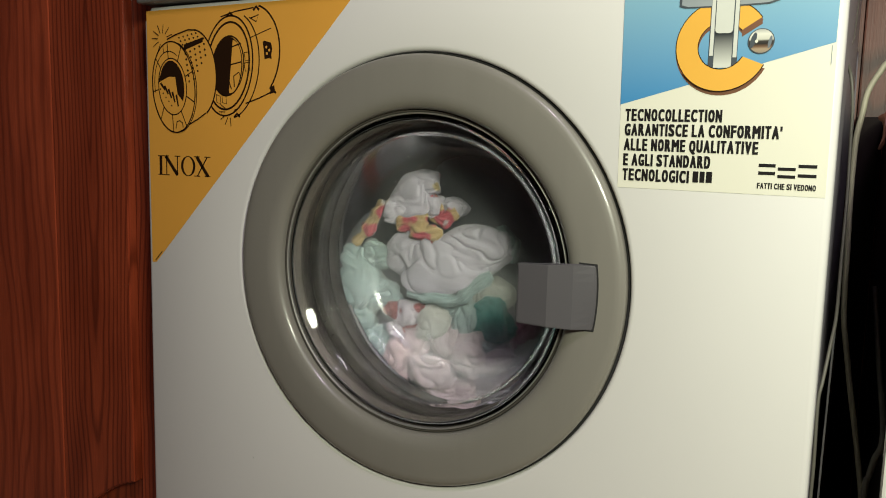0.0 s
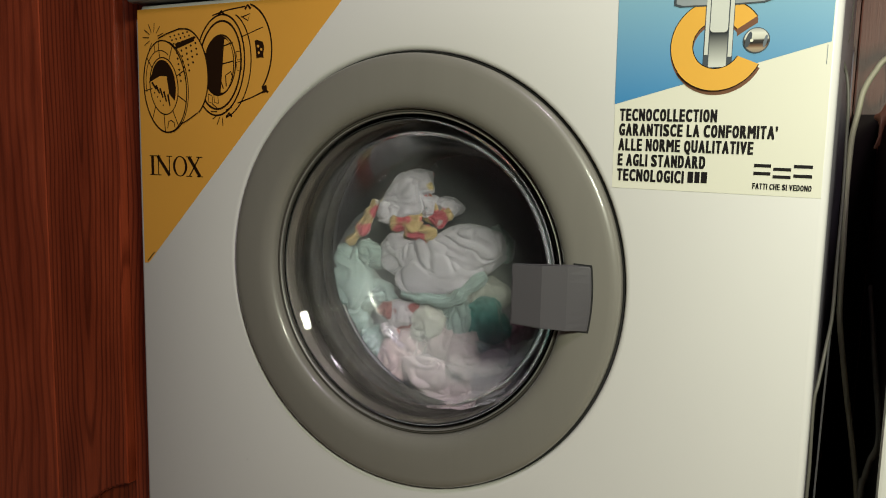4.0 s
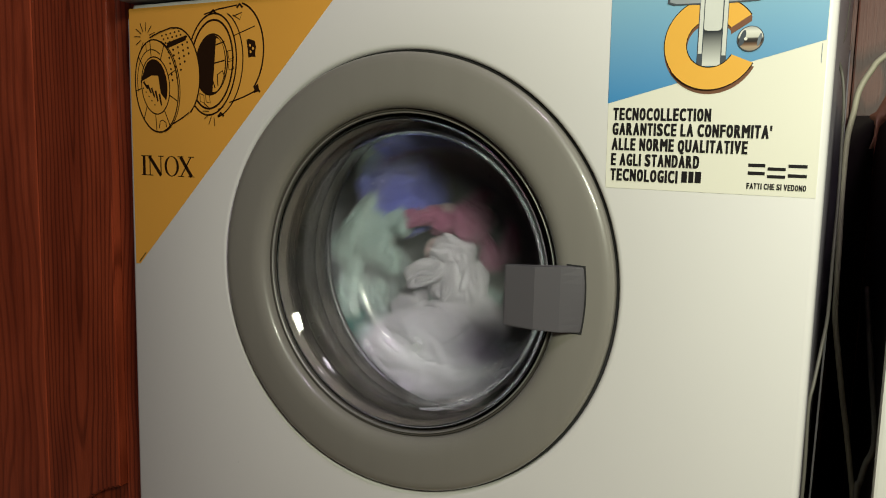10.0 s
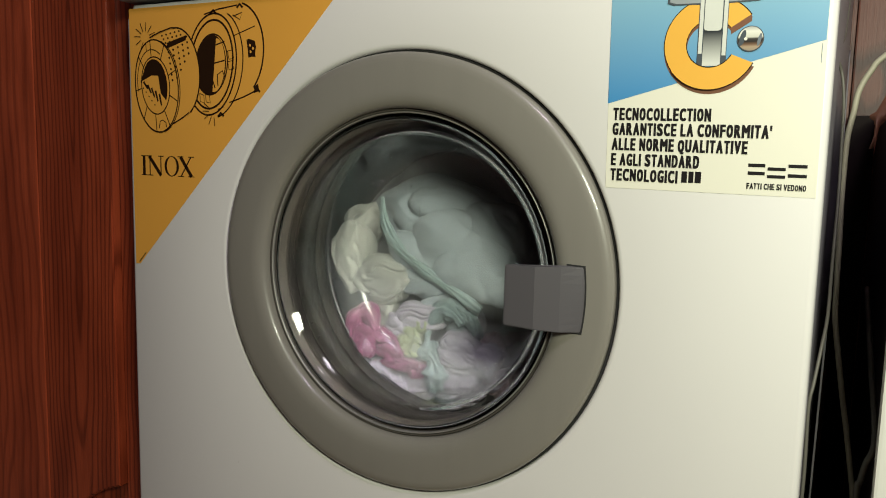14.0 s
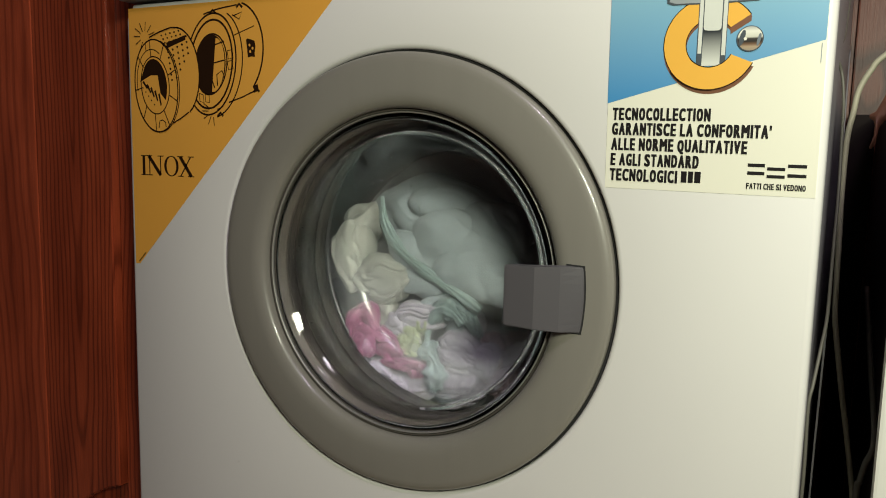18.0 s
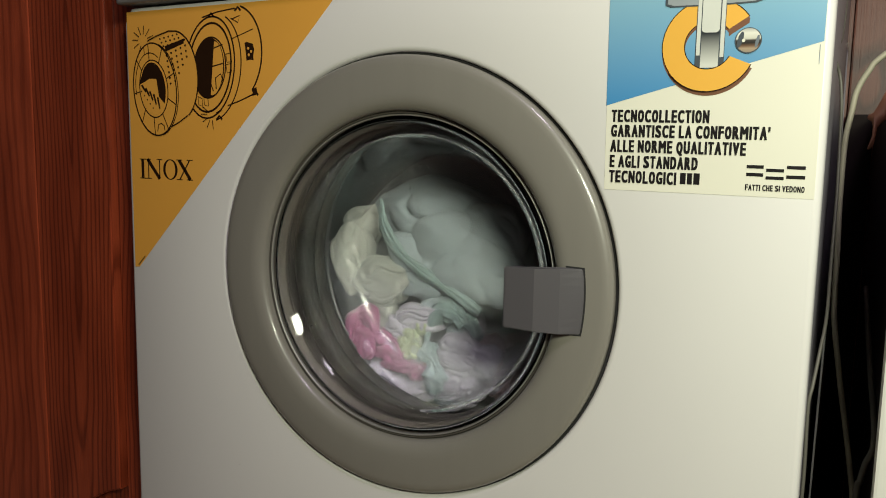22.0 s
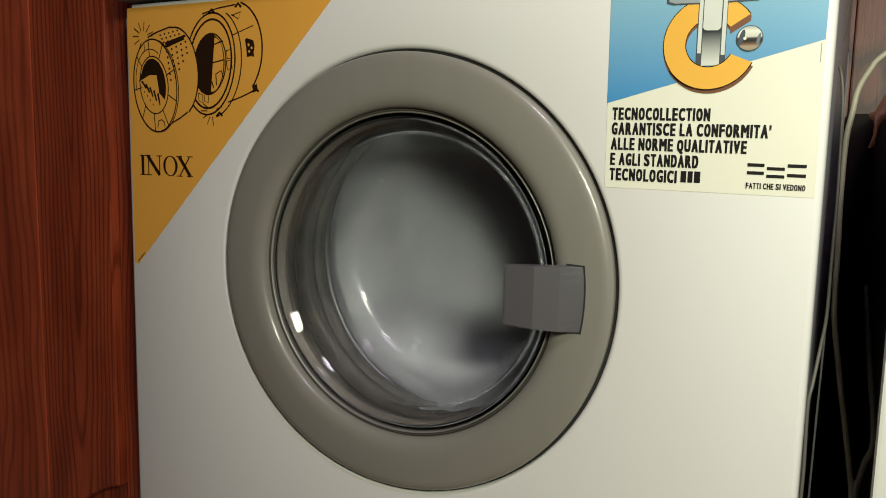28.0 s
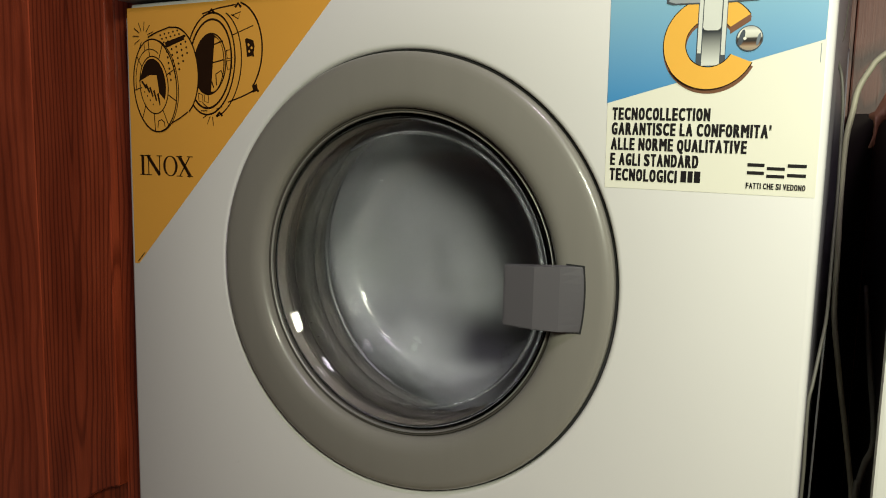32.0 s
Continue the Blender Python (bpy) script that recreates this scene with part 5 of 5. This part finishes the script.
laundry("blue_cloth", "dark blue cloth in the drum", "blue", [(0, 0, 0, 0.048, 0.042, 20)],
        (0.08, 0.24, -0.057), (0.07, 0.25, -0.07), (130, 0.15, 0.32), 2,
        [(5.5, -0.010, 0.180, 0.054), (6.0, -0.220, 0.240, -0.156), (7.0, -0.198, 0.240, -0.114), (8.0, -0.144, 0.155, 0.021), (9.0, -0.149, 0.155, 0.029), (10.0, -0.073, 0.142, 0.065), (11.0, -0.050, 0.150, 0.080), (12.0, 0.024, 0.175, 0.037), (24.0, -0.000, 0.250, -0.101), (24.5, -0.14, 0.15, -0.083), (25.0, -0.205, 0.220, -0.103), (25.5, -0.108, 0.145, 0.026)])
laundry("white_sheet", "large crumpled greyish white sheet in the drum", "grey", [(0, 0, 0, 0.166, 0.166, 20)],
        (-0.02, 0.205, -0.06), (-0.02, 0.2, -0.05), (0, 0.006, 0.152), 1,
        [(6.0, -0.100, 0.215, -0.056), (7.0, -0.090, 0.215, -0.046), (8.0, -0.093, 0.220, -0.047), (9.0, -0.093, 0.220, -0.047), (10.0, -0.093, 0.220, -0.055), (11.0, -0.093, 0.220, -0.055), (12.0, -0.093, 0.220, -0.055), (24.0, -0.083, 0.185, 0.006), (25.0, -0.089, 0.215, -0.047), (25.5, -0.05, 0.195, -0.04)])
laundry("white_pillowcase", "crumpled white pillowcase in the drum", "white", [(-0.03, 0, 0.0, 0.05, 0.045, 40), (0.025, 0, 0.01, 0.052, 0.05, -30), (0.0, 0.004, -0.03, 0.05, 0.03, 10)],
        (-0.06, 0.185, -0.085), (-0.08, 0.185, -0.07), (130, 0.09, 0.245), 1,
        [(5.5, -0.029, 0.165, -0.142), (6.0, -0.067, 0.175, 0.054), (7.0, -0.045, 0.150, 0.057), (8.0, -0.030, 0.175, -0.057), (9.0, -0.004, 0.165, 0.051), (10.0, -0.036, 0.140, -0.090), (11.0, -0.121, 0.195, -0.108), (12.0, -0.028, 0.165, 0.042), (24.0, -0.099, 0.166, 0.031), (24.5, -0.05, 0.17, 0.032), (25.0, -0.012, 0.155, -0.008), (25.5, 0.006, 0.165, -0.002)])
laundry("patterned_cloth", "loose cloth edge in red, yellow and white", "hem", [(-0.02, -0.023), (-0.004, -0.009), (0.008, 0.01), (0.016, 0.022)],
        (-0.116, 0.118, 0.028), (0.05, 0.27, 0.03), (35, 0.12, 0.3), 1,
        [(6.0, 0.02, 0.26, 0.01), (12.0, 0.04, 0.26, 0.03), (24.0, 0.03, 0.26, 0.05), (25.0, -0.116, 0.135, 0.042)], 0.0062)
laundry("patterned_cloth", "folded cloth corner in red and yellow", "hem", [(-0.015, 0.013), (-0.001, -0.011), (0.017, -0.002)],
        (-0.038, 0.125, 0.045), (0.04, 0.27, 0.02), (25, 0.12, 0.3), 1,
        [(6.0, 0.02, 0.26, 0.01), (12.0, 0.04, 0.26, 0.03), (24.0, 0.03, 0.26, 0.05), (25.0, -0.105, 0.135, 0.054)], 0.0085)
laundry("mint_flannel", "small mint green flannel", "mint", [(0, 0, 0, 0.015, 0.017, 20)],
        (0.022, 0.138, 0.013), (0.02, 0.25, -0.02), (170, 0.1, 0.28), 1, [(5.5, -0.057, 0.165, 0.081), (6.0, -0.031, 0.170, 0.071), (8.0, -0.008, 0.150, -0.111), (12.0, 0.02, 0.22, 0.02), (24.0, 0.02, 0.25, -0.02)])
laundry("brown_label", "brown folded hem of a white cloth", "maroon", [(0, 0, 0, 0.009, 0.009, 60)],
        (-0.085, 0.1145, -0.058), (-0.03, 0.23, -0.1), (20, 0.1, 0.28), 1,
        [(6.0, -0.081, 0.118, 0.041), (7.0, -0.091, 0.118, -0.012), (8.0, -0.063, 0.140, -0.029), (9.0, -0.071, 0.160, 0.040), (10.0, -0.030, 0.140, -0.025), (11.0, -0.008, 0.120, -0.035), (12.0, -0.040, 0.118, 0.013), (24.0, -0.035, 0.128, -0.027), (25.0, -0.002, 0.120, -0.092)])
laundry("cream_cloth", "small folded cream cloth", "yellow", [(0.002, 0, 0.003, 0.017, 0.018, 75), (-0.007, 0, -0.011, 0.01, 0.008, 0)],
        (-0.042, 0.118, -0.066), (-0.04, 0.22, -0.06), (280, 0.1, 0.28), 1, [(5.5, -0.029, 0.122, -0.028), (6.0, -0.049, 0.140, -0.085), (7.0, -0.004, 0.140, -0.093), (8.0, -0.006, 0.140, -0.016), (9.0, -0.015, 0.130, -0.085), (10.0, -0.067, 0.150, -0.111), (11.0, 0.001, 0.130, -0.097), (12.0, 0.020, 0.140, -0.097), (24.0, 0.021, 0.130, -0.095), (25.0, -0.019, 0.130, -0.071)])
laundry("mint_cloth", "narrow folded mint green cloth", "mint", [(-0.002, 0, 0.005, 0.013, 0.022, 80), (0.012, 0.004, -0.022, 0.016, 0.008, -30), (-0.014, 0, 0.013, 0.01, 0.009, 0)],
        (-0.007, 0.125, -0.064), (0.0, 0.22, -0.05), (200, 0.1, 0.27), 1, [(5.5, -0.048, 0.130, -0.067), (6.0, -0.021, 0.135, -0.102), (7.0, -0.067, 0.135, -0.108), (8.0, -0.080, 0.135, -0.102), (9.0, -0.015, 0.126, -0.008), (10.0, -0.115, 0.132, -0.048), (11.0, -0.089, 0.140, -0.024), (12.0, -0.080, 0.135, -0.102), (24.0, -0.002, 0.126, -0.043), (25.0, -0.093, 0.135, -0.058)])
laundry("mint_cloth", "small mint green hem with a fold", "mint", [(-0.022, 0.012), (-0.004, 0.005), (0.009, -0.001), (0.018, -0.016)],
        (0.0, 0.2, -0.05), (0.002, 0.116, -0.053), (220, 0.1, 0.27), 2, [(5.5, -0.079, 0.122, -0.030), (7.0, -0.080, 0.135, -0.121), (9.0, 0.001, 0.125, -0.013), (10.0, -0.032, 0.130, -0.056), (11.0, -0.079, 0.140, -0.111), (12.0, -0.091, 0.130, -0.079), (24.0, -0.044, 0.135, 0.021), (25.0, -0.082, 0.130, -0.015)], 0.006)
laundry("pale_mint_cloth", "pale mint cloth under the sheet's edge", "pale_mint", [(-0.017, 0, 0.016, 0.023, 0.015, -30), (0.007, 0.001, -0.006, 0.022, 0.014, -28), (0.028, 0, -0.025, 0.019, 0.011, -20)],
        (0.0, 0.22, -0.04), (-0.029, 0.128, -0.044), (240, 0.1, 0.27), 2, [(5.5, -0.077, 0.160, 0.069), (6.0, -0.010, 0.160, 0.065), (7.0, -0.036, 0.140, -0.124), (8.0, -0.053, 0.140, -0.122), (9.0, -0.058, 0.135, -0.130), (10.0, -0.109, 0.145, -0.092), (11.0, -0.051, 0.138, -0.087), (12.0, -0.086, 0.145, -0.113), (24.0, -0.029, 0.145, -0.129), (25.0, -0.063, 0.145, -0.126)])
laundry("mint_cloth", "thin curled strand of a mint green cloth", "mint", [(-0.017, -0.023), (-0.014, -0.003), (-0.002, 0.012), (0.013, 0.011), (0.021, 0.002)],
        (0.0, 0.21, -0.06), (-0.015, 0.114, -0.063), (260, 0.1, 0.27), 2, [(5.5, -0.055, 0.123, 0.022), (7.0, -0.090, 0.140, 0.067), (8.0, -0.061, 0.135, 0.013), (9.0, -0.006, 0.122, 0.001), (10.0, 0.021, 0.135, -0.052), (11.0, -0.116, 0.140, 0.001), (12.0, -0.046, 0.135, -0.090), (24.0, -0.007, 0.130, -0.059), (25.0, -0.078, 0.130, -0.022)], 0.0072)
laundry("white_flannel", "crumpled white flannel at the bottom of the drum", "white", [(-0.008, 0, 0.003, 0.023, 0.015, 30), (0.012, 0, -0.005, 0.017, 0.012, 0)],
        (0.03, 0.19, -0.1), (-0.084, 0.121, -0.126), (300, 0.1, 0.27), 2, [(5.5, 0.026, 0.150, -0.101), (6.0, 0.001, 0.140, -0.111), (7.0, 0.018, 0.145, -0.098), (8.0, -0.026, 0.128, -0.087), (9.0, -0.045, 0.124, -0.087), (10.0, -0.054, 0.140, -0.058), (11.0, 0.029, 0.128, -0.089), (12.0, -0.028, 0.125, -0.104), (24.0, 0.013, 0.126, -0.027), (25.0, -0.026, 0.130, -0.102)])
laundry("white_flannel", "wet white cloth at the bottom of the drum", "white", [(-0.017, 0, -0.001, 0.022, 0.013, 10), (0.016, 0.002, 0.001, 0.024, 0.011, 10)],
        (0.0, 0.19, -0.12), (-0.028, 0.126, -0.132), (320, 0.1, 0.27), 2, [(5.5, -0.088, 0.140, -0.116), (6.0, -0.106, 0.140, -0.041), (7.0, -0.107, 0.140, 0.009), (8.0, -0.084, 0.124, -0.040), (9.0, -0.026, 0.128, -0.108), (10.0, -0.038, 0.145, -0.137), (11.0, 0.027, 0.150, -0.113), (12.0, -0.052, 0.140, -0.134), (24.0, -0.050, 0.135, -0.092), (25.0, -0.003, 0.140, -0.112)])

TURN_T = (0.0, 4.4, 4.7, 5.0, 11.0, 11.2, 11.4, 11.6, 11.8, 11.9, 12.0, 12.1, 12.2, 12.3, 12.4, 12.6, 12.8, 13.05, 13.25, 13.5, 23.45, 23.6, 23.7, 23.8, 24.0, 24.2, 24.3, 24.4, 24.5, 24.6, 24.7, 25.5)
TURN_D = (2889, 2889, 2865, 2794, 520, 430, 385, 325, 265, 180, 85, 65, 50, 36, 15, -2, -7, -8, -5, 0, 0, 28, 55, 80, 112, 140, 165, 215, 300, 365, 405, 665)


def turned(t):
    """Degrees through which the drum has turned, anticlockwise as seen from the front."""
    if t <= 25.5:
        return float(np.interp(t, TURN_T, TURN_D))
    if t <= 27.2:
        s = t - 25.5
        return 665 + 360 * s + 600 * s * s
    return 665 + 360 * 1.7 + 600 * 1.7 ** 2 + 2400 * (t - 27.2)


def ease(t, a, b):
    s = min(1.0, max(0.0, (t - a) / (b - a)))
    return s * s * (3 - 2 * s)


def near(angle, other):
    return angle + 360 * round((other - angle) / 360)


MOVING = [0.0, 4.36] + [4.4 + k / 30 for k in range(277)] + [13.68, 23.4] + [23.4333 + k / 30 for k in range(257)] + [32.0]


HEAP = (-0.032, -0.028)      # the middle round which the wet heap rolls, beside the drum's own axis


def laundry_rows(first, second, spin, shown, moves):
    """Rows of a piece: it is carried round by the drum and slips in it from place to place."""
    # the heap sinks a little before it lies still
    settling = (13.0, second[0], second[1], second[2] + 0.020 * ease(second[2], -0.12, 0.0))
    stops = [(4.4, *first)] + [m for m in moves if m[0] < 13] + [settling, (13.5, *second), (23.45, *second)] + [m for m in moves if m[0] > 13]
    keys, before = [], None
    for t, x, y, z in stops:
        x, z = x - HEAP[0], z - HEAP[1]
        a = math.degrees(math.atan2(z, x)) - turned(t)
        before = a if before is None else near(a, before)
        keys.append((t, before, math.hypot(x, z), y, *HEAP))
    # the spin draws it back to the axis
    keys.append((26.9, near(spin[0], before), spin[1], spin[2], 0.0, 0.0))
    place = first if shown == 1 else second
    upright = math.degrees(math.atan2(place[2] - HEAP[1], place[0] - HEAP[0]))
    rows = []
    for t in MOVING:
        i = sum(1 for q in keys if q[0] <= t)
        p, q = keys[max(i - 1, 0)], keys[min(i, len(keys) - 1)]
        s = ease(t, p[0], q[0]) if q[0] > p[0] else 0.0
        angle, r, y, cx, cz = [u + (v - u) * s for u, v in zip(p[1:], q[1:])]
        th = angle + turned(t)
        rows.append((t, pose(cx + r * math.cos(radians(th)), y, ZC + cz + r * math.sin(radians(th)), 0, -(th - upright), 0)))
    return rows


def motions():
    for ob, *places in pieces:
        walk(ob, laundry_rows(*places))
    walk(drum, [(t, pose(DRUM_AT.x, DRUM_AT.y, DRUM_AT.z, 0, -turned(t), 0)) for t in MOVING])


motions()
